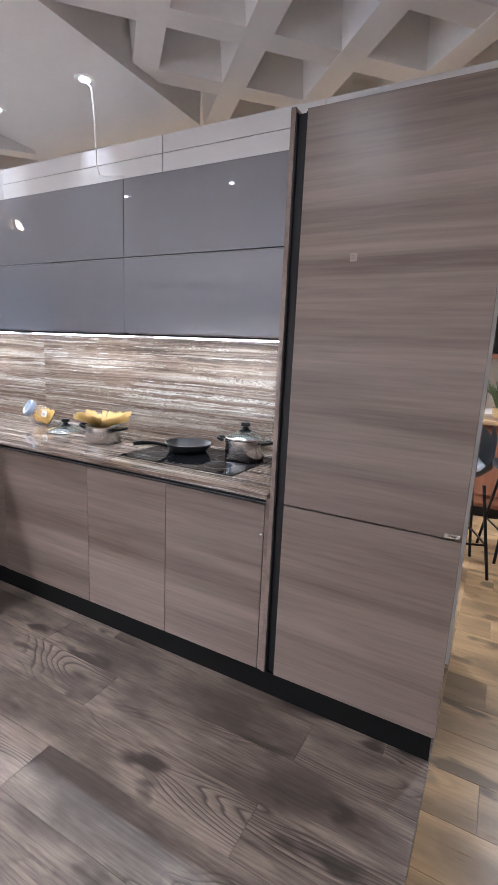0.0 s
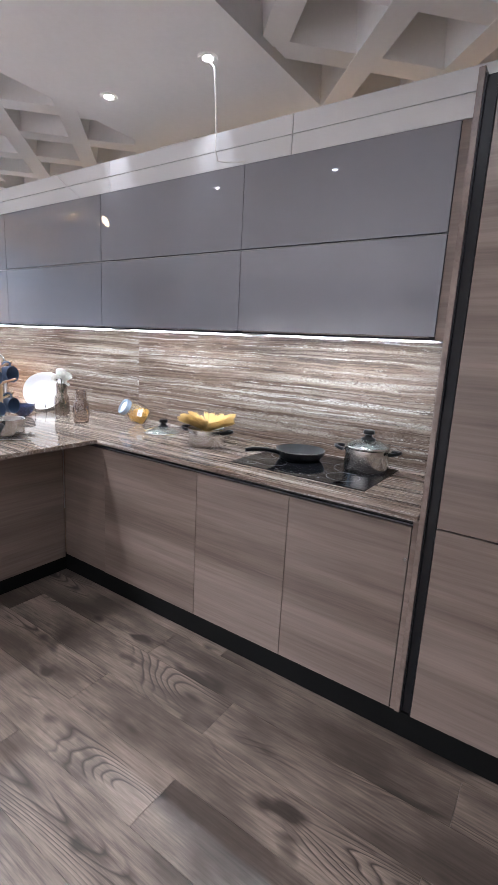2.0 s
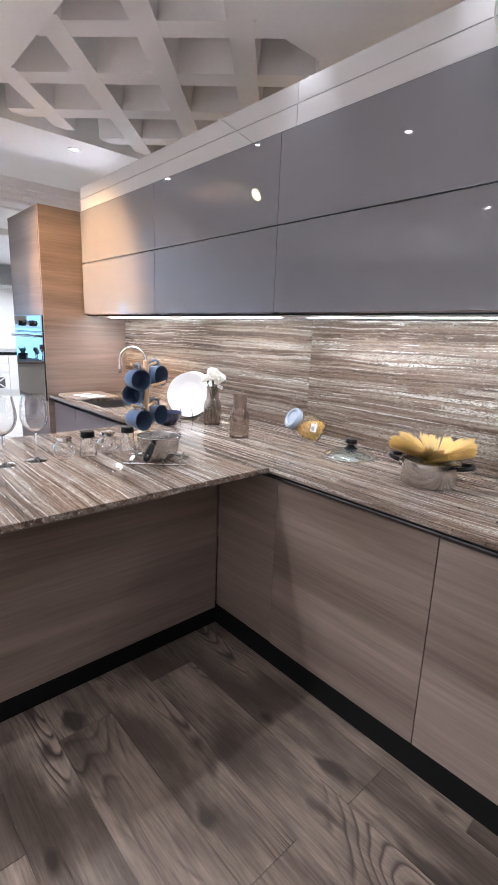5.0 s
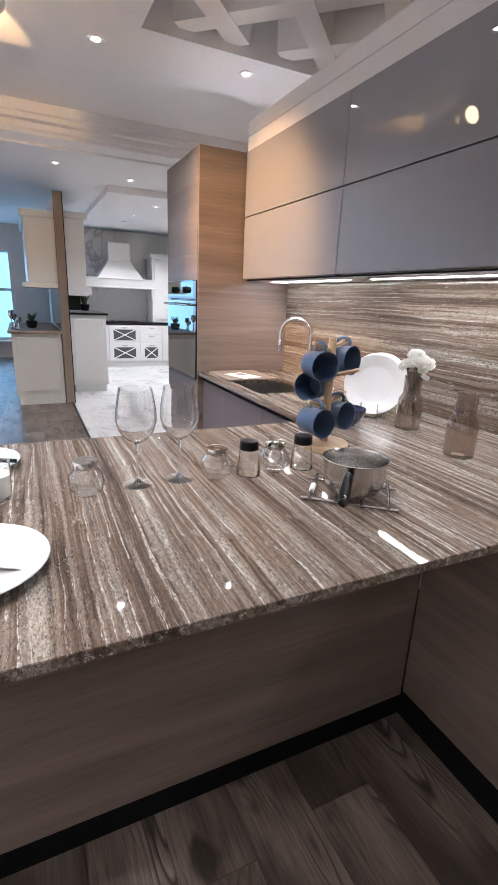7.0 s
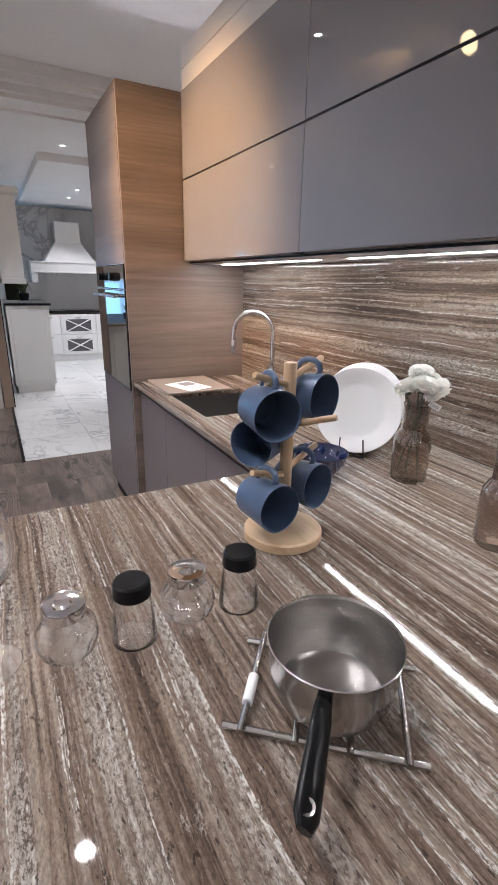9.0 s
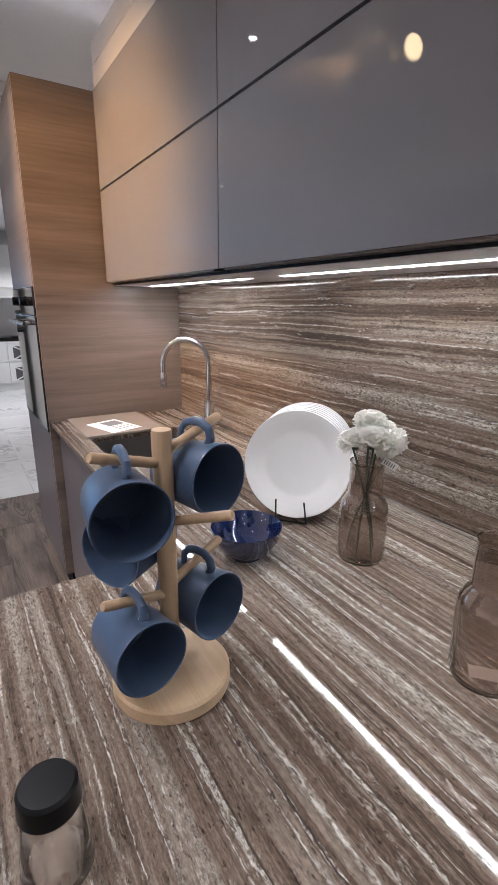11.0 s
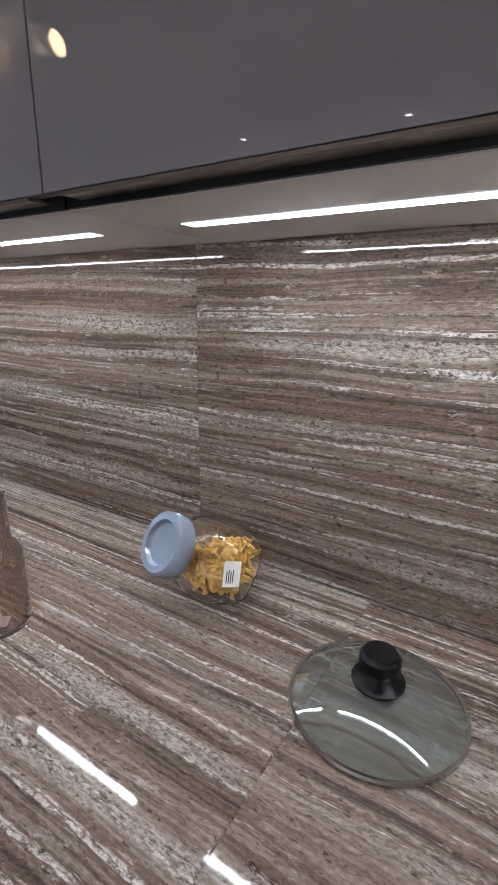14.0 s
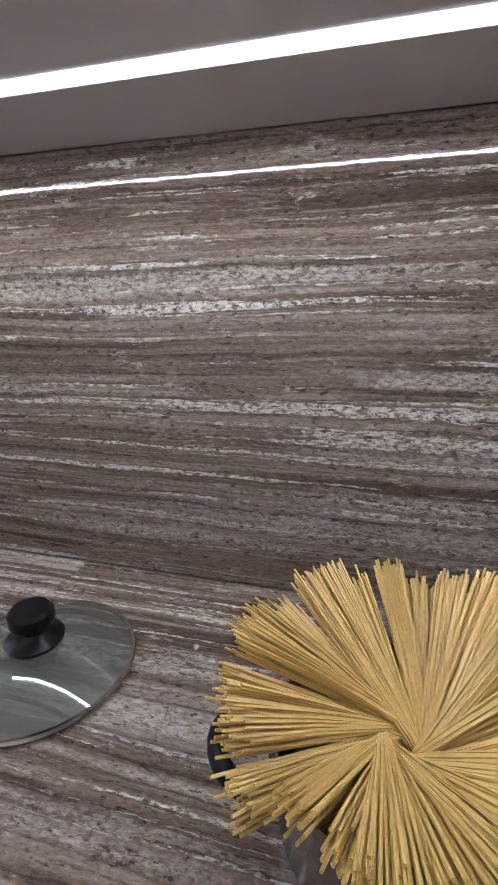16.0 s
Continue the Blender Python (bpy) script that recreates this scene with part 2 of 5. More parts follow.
def marble(name, scale=1.0, ground=(0.74, 0.74, 0.73), rough=0.12):
    m, t, b = material(name)
    co = t.nodes.new("ShaderNodeTexCoord")
    info = t.nodes.new("ShaderNodeObjectInfo")
    comb = t.nodes.new("ShaderNodeCombineXYZ")
    r = maths(t, "MULTIPLY_ADD", info.outputs["Random"], 21.0)
    for i in range(3):
        t.links.new(r, comb.inputs[i])
    v = stretched(t, co.outputs["Object"], (scale,) * 3, comb.outputs[0])
    n1 = noise_at(t, v, 1.3, 9, 0.62, 1.4)
    a = t.nodes.new("ShaderNodeMath")
    a.operation = "SUBTRACT"
    t.links.new(n1, a.inputs[0])
    a.inputs[1].default_value = 0.5
    ab = t.nodes.new("ShaderNodeMath")
    ab.operation = "ABSOLUTE"
    t.links.new(a.outputs[0], ab.inputs[0])
    vein = ramp(t, ab.outputs[0], [(0.0, (0.8, 0.8, 0.8)), (0.035, (0, 0, 0))])
    soft = ramp(t, noise_at(t, v, 0.8, 4), [(0.4, (0.35, 0.35, 0.35)), (0.62, (0, 0, 0))])
    col = mixed(t, soft, ground, tuple(c * 0.78 for c in ground))
    patch = ramp(t, noise_at(t, v, 0.6, 2), [(0.42, (0, 0, 0)), (0.6, (1, 1, 1))])
    col = mixed(t, mixed(t, 1.0, vein, patch, "MULTIPLY"), col, (0.34, 0.34, 0.36))
    t.links.new(col, b.inputs["Base Color"])
    b.inputs["Roughness"].default_value = rough
    return m


def glass(name, colour=(1, 1, 1), rough=0.0, ior=1.45, coat_ior=1.5):
    m, t, b = material(name)
    b.inputs["Base Color"].default_value = (*colour, 1)
    b.inputs["Transmission Weight"].default_value = 1.0
    b.inputs["Roughness"].default_value = rough
    b.inputs["IOR"].default_value = ior
    b.inputs["Coat Weight"].default_value = 1.0
    b.inputs["Coat Roughness"].default_value = 0.03
    b.inputs["Coat IOR"].default_value = coat_ior
    return m


def glow(name, colour, strength):
    m, t, b = material(name)
    b.inputs["Base Color"].default_value = (0.8, 0.8, 0.8, 1)
    b.inputs["Emission Color"].default_value = (*colour, 1)
    b.inputs["Emission Strength"].default_value = strength
    return m


M = dict(
    stone=travertine("travertine_polished"),
    front_x=wood("laminate_front", (0.108, 0.077, 0.060), (0.262, 0.205, 0.172), "x", 0.36, 0.55, 11.0, vary=0.05),
    front_y=wood("laminate_side", (0.108, 0.077, 0.060), (0.262, 0.205, 0.172), "y", 0.36, 0.55, 11.0, vary=0.05),
    plank=wood("dark_oak_plank", (0.058, 0.042, 0.033), (0.285, 0.222, 0.180), "x", 0.36, 1.1, 13.0, cathedral=0.95, vary=0.08, fine=0.5),
    # the next display's warm light is in this plank colour; also a cabinet top's oak
    oak=wood("warm_lit_plank_and_oak", (0.17, 0.108, 0.052), (0.34, 0.225, 0.115), "x", 0.3, 0.8, 14.0, cathedral=0.25, vary=0.12),
    beech=wood("beech", (0.42, 0.28, 0.16), (0.58, 0.42, 0.27), "z", 0.5, 2.0, 40.0, vary=0.06),
    beech_x=wood("beech_base", (0.42, 0.28, 0.16), (0.60, 0.44, 0.29), "x", 0.5, 2.0, 40.0, vary=0.06),
    cherry=wood("brown_cabinet", (0.16, 0.06, 0.03), (0.27, 0.115, 0.06), "z", 0.4, 1.0, 20.0, vary=0.06),
    post=wood("post_wood", (0.22, 0.16, 0.12), (0.34, 0.26, 0.2), "z", 0.5, 0.8, 14.0, vary=0.05),
    lacquer=plain("grey_gloss_lacquer", (0.25, 0.252, 0.285), 0.6, coat=1.0, spec=0.05, grain=0.02, size=8),
    sink_front=plain("mauve_grey_matt_front", (0.15, 0.125, 0.13), 0.42, grain=0.03, size=20),
    joint=plain("plank_joint", (0.17, 0.14, 0.12), 0.7, grain=0.1),
    carcass=plain("grey_melamine", (0.64, 0.62, 0.63), 0.45, grain=0.03, size=30),
    bronze=plain("bronze_anodised", (0.20, 0.17, 0.15), 0.28, metal=0.8, grain=0.05, size=60),
    black=plain("black_aluminium", (0.008, 0.008, 0.009), 0.4, spec=0.25, grain=0.1),
    plinth=plain("black_plinth", (0.004, 0.004, 0.004), 0.6, spec=0.15, grain=0.15),
    white_gloss=plain("white_gloss_panel", (0.76, 0.76, 0.77), 0.18, coat=0.5, grain=0.015, size=6),
    ceiling=plain("ceiling_paint", (0.88, 0.875, 0.88), 0.75, grain=0.025, bump=0.05, size=40),
    wall=plain("wall_paint", (0.74, 0.72, 0.70), 0.8, grain=0.03, bump=0.08, size=50),
    tan=plain("tan_wall_panel", (0.50, 0.34, 0.2), 0.6, grain=0.08, size=12),
    cream=plain("cream_cabinet_paint", (0.70, 0.68, 0.63), 0.4, grain=0.02, size=10),
    white=plain("white_cabinet_paint", (0.80, 0.80, 0.79), 0.38, grain=0.015, size=10),
    grey_glass=plain("grey_lattice_glass", (0.11, 0.11, 0.115), 0.25, grain=0.1),
    granite=plain("black_granite", (0.016, 0.016, 0.018), 0.1, grain=0.5, size=220),
    marble=marble("white_marble_tile", 1.3),
    marble_wall=marble("white_marble_wall", 0.8, (0.72, 0.72, 0.72), 0.2),
    steel=brushed(plain("brushed_steel", (0.54, 0.525, 0.51), 0.22, metal=1.0), 0.35),
    polished=brushed(plain("polished_steel", (0.60, 0.59, 0.58), 0.2, metal=1.0), 0.35),
    chrome=plain("chrome", (0.72, 0.72, 0.73), 0.06, metal=1.0),
    sink=plain("dark_steel_sink", (0.2, 0.19, 0.185), 0.34, metal=0.9, grain=0.06, size=40),
    bakelite=plain("black_bakelite", (0.006, 0.006, 0.0065), 0.3, spec=0.18, grain=0.15, size=80),
    nonstick=plain("nonstick_coating", (0.014, 0.014, 0.015), 0.34, spec=0.3, grain=0.25, size=300),
    hob=plain("black_hob_glass", (0.006, 0.006, 0.007), 0.05, spec=0.28),
    mark=plain("hob_marking", (0.05, 0.05, 0.052), 0.3),
    oven=plain("dark_oven_glass", (0.02, 0.022, 0.026), 0.03, coat=1.0),
    blue=plain("matt_blue_stoneware", (0.072, 0.108, 0.182), 0.32, grain=0.05, bump=0.05, size=120),
    navy=plain("navy_glazed_ceramic", (0.006, 0.014, 0.06), 0.07, coat=0.8),
    china=plain("white_porcelain", (0.73, 0.73, 0.725), 0.12, coat=0.5, grain=0.01, size=20),
    petal=plain("white_petal", (0.95, 0.94, 0.90), 0.8, spec=0.2, grain=0.04, size=80),
    stem=plain("dark_green_stem", (0.022, 0.034, 0.014), 0.5, grain=0.3, size=150),
    leaf=plain("grey_green_leaf", (0.06, 0.085, 0.035), 0.5, grain=0.3, size=100),
    pasta=plain("durum_spaghetti", (0.62, 0.43, 0.14), 0.45, grain=0.12, size=200),
    penne=plain("dry_pasta", (0.74, 0.44, 0.085), 0.45, grain=0.12, size=120),
    lid_grey=plain("grey_blue_plastic_lid", (0.24, 0.285, 0.36), 0.22, coat=0.3, grain=0.02),
    paper=plain("white_paper", (0.78, 0.78, 0.77), 0.7, grain=0.02),
    ink=plain("grey_print", (0.16, 0.16, 0.17), 0.7),
    board=plain("taupe_glass_board", (0.30, 0.25, 0.215), 0.2, grain=0.05),
    wax=plain("white_wax", (0.74, 0.72, 0.68), 0.5, grain=0.02),
    cable=plain("white_cable", (0.75, 0.74, 0.72), 0.45),
    leather=plain("grey_leather", (0.045, 0.05, 0.058), 0.4, grain=0.1, bump=0.2, size=200),
    wicker=plain("straw_basket", (0.45, 0.33, 0.17), 0.7, grain=0.3, bump=0.4, size=120),
    smoke=glass("smoked_glass", (0.69, 0.62, 0.575), ior=1.4),
    clear=glass("clear_glass", (0.99, 0.995, 0.995), ior=1.4, coat_ior=1.7),
    greenglass=cloudy(glass("lid_glass", (0.60, 0.67, 0.66), coat_ior=1.6), 0.03),
    led=glow("led_strip", (1.0, 0.99, 0.965), LED_STRENGTH),
    diffuser=glow("led_diffuser", (1.0, 1.0, 0.97), 1.8),
    lamp=glow("downlight_lamp", (1.0, 0.95, 0.88), 40.0),
    warm_lamp=glow("warm_lamp", (1.0, 0.72, 0.4), 14.0),
    daylight=glow("daylight_backdrop", (0.22, 0.58, 1.0), 1.1),
)

softened(M["wax"], 0.5, 0.01)
# petals let some light through
pt = M["petal"].node_tree
through_light = pt.nodes.new("ShaderNodeBsdfTranslucent")
through_light.inputs["Color"].default_value = (0.97, 0.97, 0.94, 1)
both = pt.nodes.new("ShaderNodeMixShader")
both.inputs[0].default_value = 0.5
pt.links.new(pt.nodes["Principled BSDF"].outputs[0], both.inputs[1])
pt.links.new(through_light.outputs[0], both.inputs[2])
pt.links.new(both.outputs[0], pt.nodes["Material Output"].inputs["Surface"])

# ---- mesh helpers ----
def add_box(bm, x0, x1, y0, y1, z0, z1, bevel=0.0):
    made = bmesh.ops.create_cube(bm, size=1)["verts"]
    for v in made:
        v.co = Vector(((x0 + x1) / 2 + v.co.x * (x1 - x0), (y0 + y1) / 2 + v.co.y * (y1 - y0), (z0 + z1) / 2 + v.co.z * (z1 - z0)))
    if bevel:
        edges = {e for v in made for e in v.link_edges}
        bmesh.ops.bevel(bm, geom=list(edges), offset=bevel, segments=2, affect="EDGES", profile=0.6)
    return bm


def boxed(x0, x1, y0, y1, z0, z1, bevel=0.0):
    return add_box(bmesh.new(), x0, x1, y0, y1, z0, z1, bevel)


def lathe(profile, segs=40, bm=None):
    """A solid turned from (radius, height) points."""
    bm = bm or bmesh.new()
    rings = []
    for r, z in profile:
        if r <= 1e-6:
            rings.append([bm.verts.new((0, 0, z))])
        else:
            rings.append([bm.verts.new((r * math.cos(2 * math.pi * i / segs), r * math.sin(2 * math.pi * i / segs), z)) for i in range(segs)])
    for a, b in zip(rings, rings[1:]):
        for i in range(segs):
            j = (i + 1) % segs
            quad = [a[i % len(a)], a[j % len(a)], b[j % len(b)], b[i % len(b)]]
            face = []
            for v in quad:
                if v not in face:
                    face.append(v)
            if len(face) > 2:
                bm.faces.new(face)
    bmesh.ops.recalc_face_normals(bm, faces=bm.faces)
    return bm


def tube(points, radius, segs=12, bm=None, flat=1.0):
    """A rod along a line of points, with closed ends; radius may be one number or one a point."""
    bm = bm or bmesh.new()
    pts = [Vector(p) for p in points]
    rad = radius if isinstance(radius, (list, tuple)) else [radius] * len(pts)
    rings, up = [], None
    for i, p in enumerate(pts):
        d = (pts[min(i + 1, len(pts) - 1)] - pts[max(i - 1, 0)]).normalized()
        if up is None:
            up = d.orthogonal().normalized()
        side = d.cross(up).normalized()
        up = side.cross(d).normalized()
        rings.append([bm.verts.new(p + rad[i] * (math.cos(2 * math.pi * k / segs) * up * flat + math.sin(2 * math.pi * k / segs) * side)) for k in range(segs)])
    for a, b in zip(rings, rings[1:]):
        for k in range(segs):
            bm.faces.new((a[k], a[(k + 1) % segs], b[(k + 1) % segs], b[k]))
    bm.faces.new(list(reversed(rings[0])))
    bm.faces.new(rings[-1])
    return bm


def arc(cx, cz, r, a0, a1, n=12):
    return [(cx + r * math.cos(radians(a0 + (a1 - a0) * i / n)), 0, cz + r * math.sin(radians(a0 + (a1 - a0) * i / n))) for i in range(n + 1)]


def mesh_of(name, bm, mat, sharp=32):
    # slabs and panels keep their broad faces flat; turned shapes stay smooth
    areas = [f.calc_area() for f in bm.faces]
    if areas and max(areas) > 0.18 * sum(areas):
        sharp = 5
    me = bpy.data.meshes.new(name)
    bm.to_mesh(me)
    bm.free()
    me.materials.append(mat)
    for p in me.polygons:
        p.use_smooth = True
    me.set_sharp_from_angle(angle=radians(sharp))
    return me


def part(name, bm, mat, parent=None, label="", m=None):
    ob = new(name, mesh_of(name, bm, mat))
    if parent is not None:
        ob.parent = parent
    if m is not None:
        ob.matrix_basis = m
    if label:
        ob["label"] = label
    return ob


def thing(name, label, category, x=0.0, y=0.0, z=0.0, rz=0.0, group="", rx=0.0, ry=0.0):
    ob = new(name)
    ob.empty_display_size = 0.05
    ob.matrix_basis = pose(x, y, z, rx, ry, rz)
    return tagged(ob, label, category, group)


def setting(name, bm, mat, label="", category=""):
    return tagged(part(name, bm, mat), label, category or name.split("_")[0], kind="structure")


# ---- the shell of the showroom ----
WALL_Y = 2.0        # face of the backsplash
FRONT = 1.355       # face of the base and tall doors
SOFFIT = 2.76       # flat plasterboard ceiling
RIGHT = 0.555       # end of the tall cabinet
TOWER = -4.467      # side of the oven tower
UP0, UP1 = 1.523, 2.302
DOOR0 = 1.535       # lower edge of the wall cabinet doors
FLOOR = -0.022      # finished floor; the worktop stands at 0.9


def ceiling_mesh():
    """Flat plasterboard with two square recesses, each crossed by a diagonal lattice of ribs."""
    bm = boxed(-2.44, -1.16, -5.0, 2.2, SOFFIT, SOFFIT + 0.42)
    add_box(bm, -4.92, -4.36, -5.0, 2.75, SOFFIT, SOFFIT + 0.42)
    add_box(bm, -4.36, -2.44, -5.0, 0.95, SOFFIT, SOFFIT + 0.42)
    add_box(bm, -1.16, 7.0, -5.0, 0.75, SOFFIT, SOFFIT + 0.42)
    add_box(bm, -4.92, 7.0, -5.0, 7.0, SOFFIT + 0.35, 3.25)
    add_box(bm, -4.36, 7.0, 3.3, 7.0, SOFFIT + 0.05, SOFFIT + 0.42)
    for x0, x1, y0, y1, ox, oy in ((-4.36, -2.44, 0.95, 3.3, -3.55, 1.34), (-1.16, 3.0, 0.75, 3.3, -0.54, 1.73)):
        for sx in (1, -1):
            for k in range(-10, 11):
                # a rib along (1, sx), clipped to the recess
                px, py = ox + k * 0.63, oy
                lo, hi = x0, x1
                ya, yb = py + sx * (lo - px), py + sx * (hi - px)
                if sx * (yb - ya) <= 0:
                    continue
                lo2 = max(lo, min(px + sx * (y0 - py), px + sx * (y1 - py)))
                hi2 = min(hi, max(px + sx * (y0 - py), px + sx * (y1 - py)))
                if hi2 - lo2 < 0.05:
                    continue
                a, b = Vector((lo2, py + sx * (lo2 - px), 0)), Vector((hi2, py + sx * (hi2 - px), 0))
                n = Vector((-sx, 1, 0)).normalized()
                w0, w1 = 0.062, 0.1
                z0, z1 = SOFFIT + 0.045 + 0.003 * (sx > 0), SOFFIT + 0.349
                vs = [bm.verts.new(p + n * s + Vector((0, 0, z))) for p in (a, b) for s, z in ((-w0, z0), (w0, z0), (w1, z1), (-w1, z1))]
                for f in ((0, 1, 5, 4), (1, 2, 6, 5), (2, 3, 7, 6), (3, 0, 4, 7), (0, 3, 2, 1), (4, 5, 6, 7)):
                    bm.faces.new([vs[i] for i in f])
    # the higher bay beyond, its moulded beam, and the far ceiling
    add_box(bm, -6.3, -4.92, -5.0, 7.0, 2.92, 3.18)
    for i, (d, z) in enumerate(((0.0, 2.84), (0.05, 2.80), (0.13, 2.75), (0.19, 2.72))):
        add_box(bm, -6.36 - d - 0.3, -6.3 - d, -5.0, 7.0, z, z + 0.3)
    add_box(bm, -13.0, -6.75, -5.0, 7.0, 2.70, 3.1)
    add_box(bm, -11.5, -8.0, 1.35, 5.0, 2.62, 2.71)
    return bm


setting("ceiling", ceiling_mesh(), M["ceiling"], "pale plasterboard ceiling with recessed diagonal lattice coffers", "ceiling")

# unseen outer walls, added to close the place; the south one bounces lamp light
setting("wall_south", boxed(-13.0, 7.0, -5.1, -5.0, FLOOR - 0.05, 3.2), M["wall"], "plain pale wall, unseen, added to close the room", "wall")
setting("wall_east", boxed(7.0, 7.1, -5.0, 7.0, FLOOR - 0.05, 3.2), M["wall"], "plain pale wall, unseen, added to close the room", "wall")
setting("wall_back", boxed(-13.0, 7.0, 7.0, 7.1, FLOOR - 0.05, 3.2), M["wall"], "plain pale wall, unseen, added to close the room", "wall")
# far west wall with its window opening
bm = boxed(-13.1, -13.0, -5.0, -3.3, FLOOR - 0.05, 3.2)
add_box(bm, -13.1, -13.0, 0.15, 7.0, FLOOR - 0.05, 3.2)
add_box(bm, -13.1, -13.0, -3.3, 0.15, FLOOR - 0.05, 0.35)
add_box(bm, -13.1, -13.0, -3.3, 0.15, 2.2, 3.2)
setting("wall_west", bm, M["wall"], "pale wall with a wide window", "wall")
# partition behind the kitchen run
setting("wall_north", boxed(-4.47, RIGHT - 0.01, 2.02, 2.16, FLOOR - 0.05, 2.47), M["white_gloss"], "white display partition behind the kitchen", "wall")

# window
win = thing("window_1", "white-framed window full of blue daylight", "window", -13.05, -1.575, 0.35)
win["kind"] = "structure"
for y in (-1.69, -0.845, 0.0, 0.845, 1.69):
    part("window_frame", boxed(-0.04, 0.04, y - 0.035, y + 0.035, 0, 1.85, 0.005), M["white"], win)
for z in (0.03, 1.05, 1.82):
    part("window_frame", boxed(-0.035, 0.035, -1.72, 1.72, z - 0.03, z + 0.03, 0.004), M["white"], win)
part("window_sill", boxed(0.02, 0.2, -1.8, 1.8, -0.04, 0.0, 0.005), M["white"], win)
setting("backdrop", boxed(-13.6, -13.55, -6.5, 2.5, -0.5, 4.0), M["daylight"], "bright daylight outside the window", "backdrop")
window_lamp(look((-12.9, -1.575, 1.27), (0.0, -1.0, 1.3)), 3.2, 1.75, WINDOW_W, (0.36, 0.66, 1.0))

# ---- downlights ----
def downlight(x, y, z, lit=1.0, label="round recessed ceiling downlight, lit, in a set with added fill lamps", spread=115):
    d = thing("downlight", label, "ceiling light", x, y, z, group="recessed downlights")
    part("bezel", lathe([(0.0245, 0.004), (0.028, -0.004), (0.045, -0.006), (0.047, 0.0), (0.047, 0.003), (0.0245, 0.004)], 28), M["white"], d)
    part("lamp", lathe([(0.0, -0.001), (0.016, -0.001), (0.024, 0.003), (0.024, 0.006), (0.0, 0.006)], 24), M["lamp"], d)
    if lit:
        downlight_lamp(x, y, z - 0.012, lit, spread=spread)
    return d


# the two at x > -1 are unseen, added to fill the tall cabinet's front
for x, y in ((-1.42, 1.57), (-2.13, 1.58), (-4.55, 1.65), (-4.6, 0.75), (-1.48, 0.17), (-2.54, 0.22), (-3.44, 0.73), (-0.25, 0.2), (0.8, 0.2)):
    downlight(x, y, SOFFIT - 0.001, 0.1 if y > 1.0 and x > -3 else 0.15 if -2 < x < -1.4 else 0.34 if x > -1 else 1.05, spread=50 if y > 1.0 and x > -3 else 160 if x > -1 else 115)
# mirrored in the gloss doors, except the added fill lamp at x 0.4
for x, y in ((-2.6, -2.4), (-3.76, -2.4), (-2.87, -1.9), (-4.19, -1.74), (-4.0, -3.05), (0.4, -2.2)):
    downlight(x, y, SOFFIT - 0.001, 2.4 if x < 0 else 1.0, spread=140)
# unseen row, added to wash the south wall and fill the room
for x in (-5.6, -4.2, -2.8, -1.4, 0.0, 1.4):
    downlight(x, -3.5, SOFFIT - 0.001, 3.7 if x < -2 else 1.9, spread=150)
for x, y in ((-7.6, 1.55), (-7.2, -0.5), (-7.5, -2.0)):
    downlight(x, y, 2.699, 0.8)
for x, y in ((-8.6, 2.1), (-9.6, 2.0), (-10.4, 2.0), (-9.6, 3.2), (-10.4, 2.9)):
    downlight(x, y, 2.619, 1.0)
downlight(-7.3, 0.7, 2.699, 0, "round recessed ceiling downlight, unlit")
for x, y in ((1.2, 2.2), (1.5, 3.9), (-0.6, 3.8), (-2.4, 3.8), (-4.0, 3.8)):
    z = SOFFIT + 0.349 if y < 3.3 else SOFFIT + 0.049
    downlight(x, y, z, 1.5 if x > 1 and y < 3 else 3.0)

# ---- floors ----
def plank_floor(name, label, mat, x0, x1, y0, y1, width, length, starts, limit=300):
    base = setting(name, boxed(x0, x1, y0, y1, FLOOR - 0.06, FLOOR - 0.0045), M["joint"], label, "floor")
    cache = {}
    n = 0
    rows = int(math.ceil((y1 - y0) / width))
    for r in range(rows):
        ya = y1 - (r + 1) * width
        if ya < y0 - 1e-6:
            ya = y0
        yb = y1 - r * width
        x = x0 - length + (starts[r % len(starts)] - x0) % length
        while x < x1:
            a, b = max(x, x0), min(x + length, x1)
            if b - a > 0.02:
                key = (round(b - a, 3), round(yb - ya, 3))
                if key not in cache:
                    g = 0.0007
                    cache[key] = mesh_of("plank", boxed(g - (b - a) / 2, (b - a) / 2 - g, g - (yb - ya) / 2, (yb - ya) / 2 - g, -0.006, 0.0, 0.0012), mat)
                ob = new("plank", cache[key])
                ob.parent = base
                ob.location = ((a + b) / 2, (ya + yb) / 2, FLOOR)
                n += 1
            x += length
    return base


# ---- kitchen run ----
def front(name, x0, x1, z0, z1, y, mat, parent, thick=0.02, label=""):
    return part(name, boxed(x0 + 0.0015, x1 - 0.0015, y, y + thick, z0 + 0.0015, z1 - 0.0015, 0.0012), mat, parent, label)


# tall housing cabinet
tall = thing("tall_cabinet", "tall grey-brown wood-grain larder cabinet with black handle channel", "cabinet", 0, 0, 0)
part("body", boxed(-0.135, RIGHT - 0.046, FRONT + 0.024, 2.015, 0.085, 2.30, 0.001), M["carcass"], tall)
part("end_panel", boxed(-0.172, -0.153, FRONT - 0.004, 1.99, 0.085, 2.315, 0.001), M["front_y"], tall)
part("end_panel", boxed(RIGHT - 0.0445, RIGHT - 0.026, FRONT + 0.022, 2.018, 0.085, 2.304, 0.001), M["front_y"], tall)
front("upper_door", -0.112, RIGHT, 0.866, 2.305, FRONT, M["front_x"], tall)
front("lower_door", -0.112, RIGHT, 0.085, 0.862, FRONT, M["front_x"], tall)
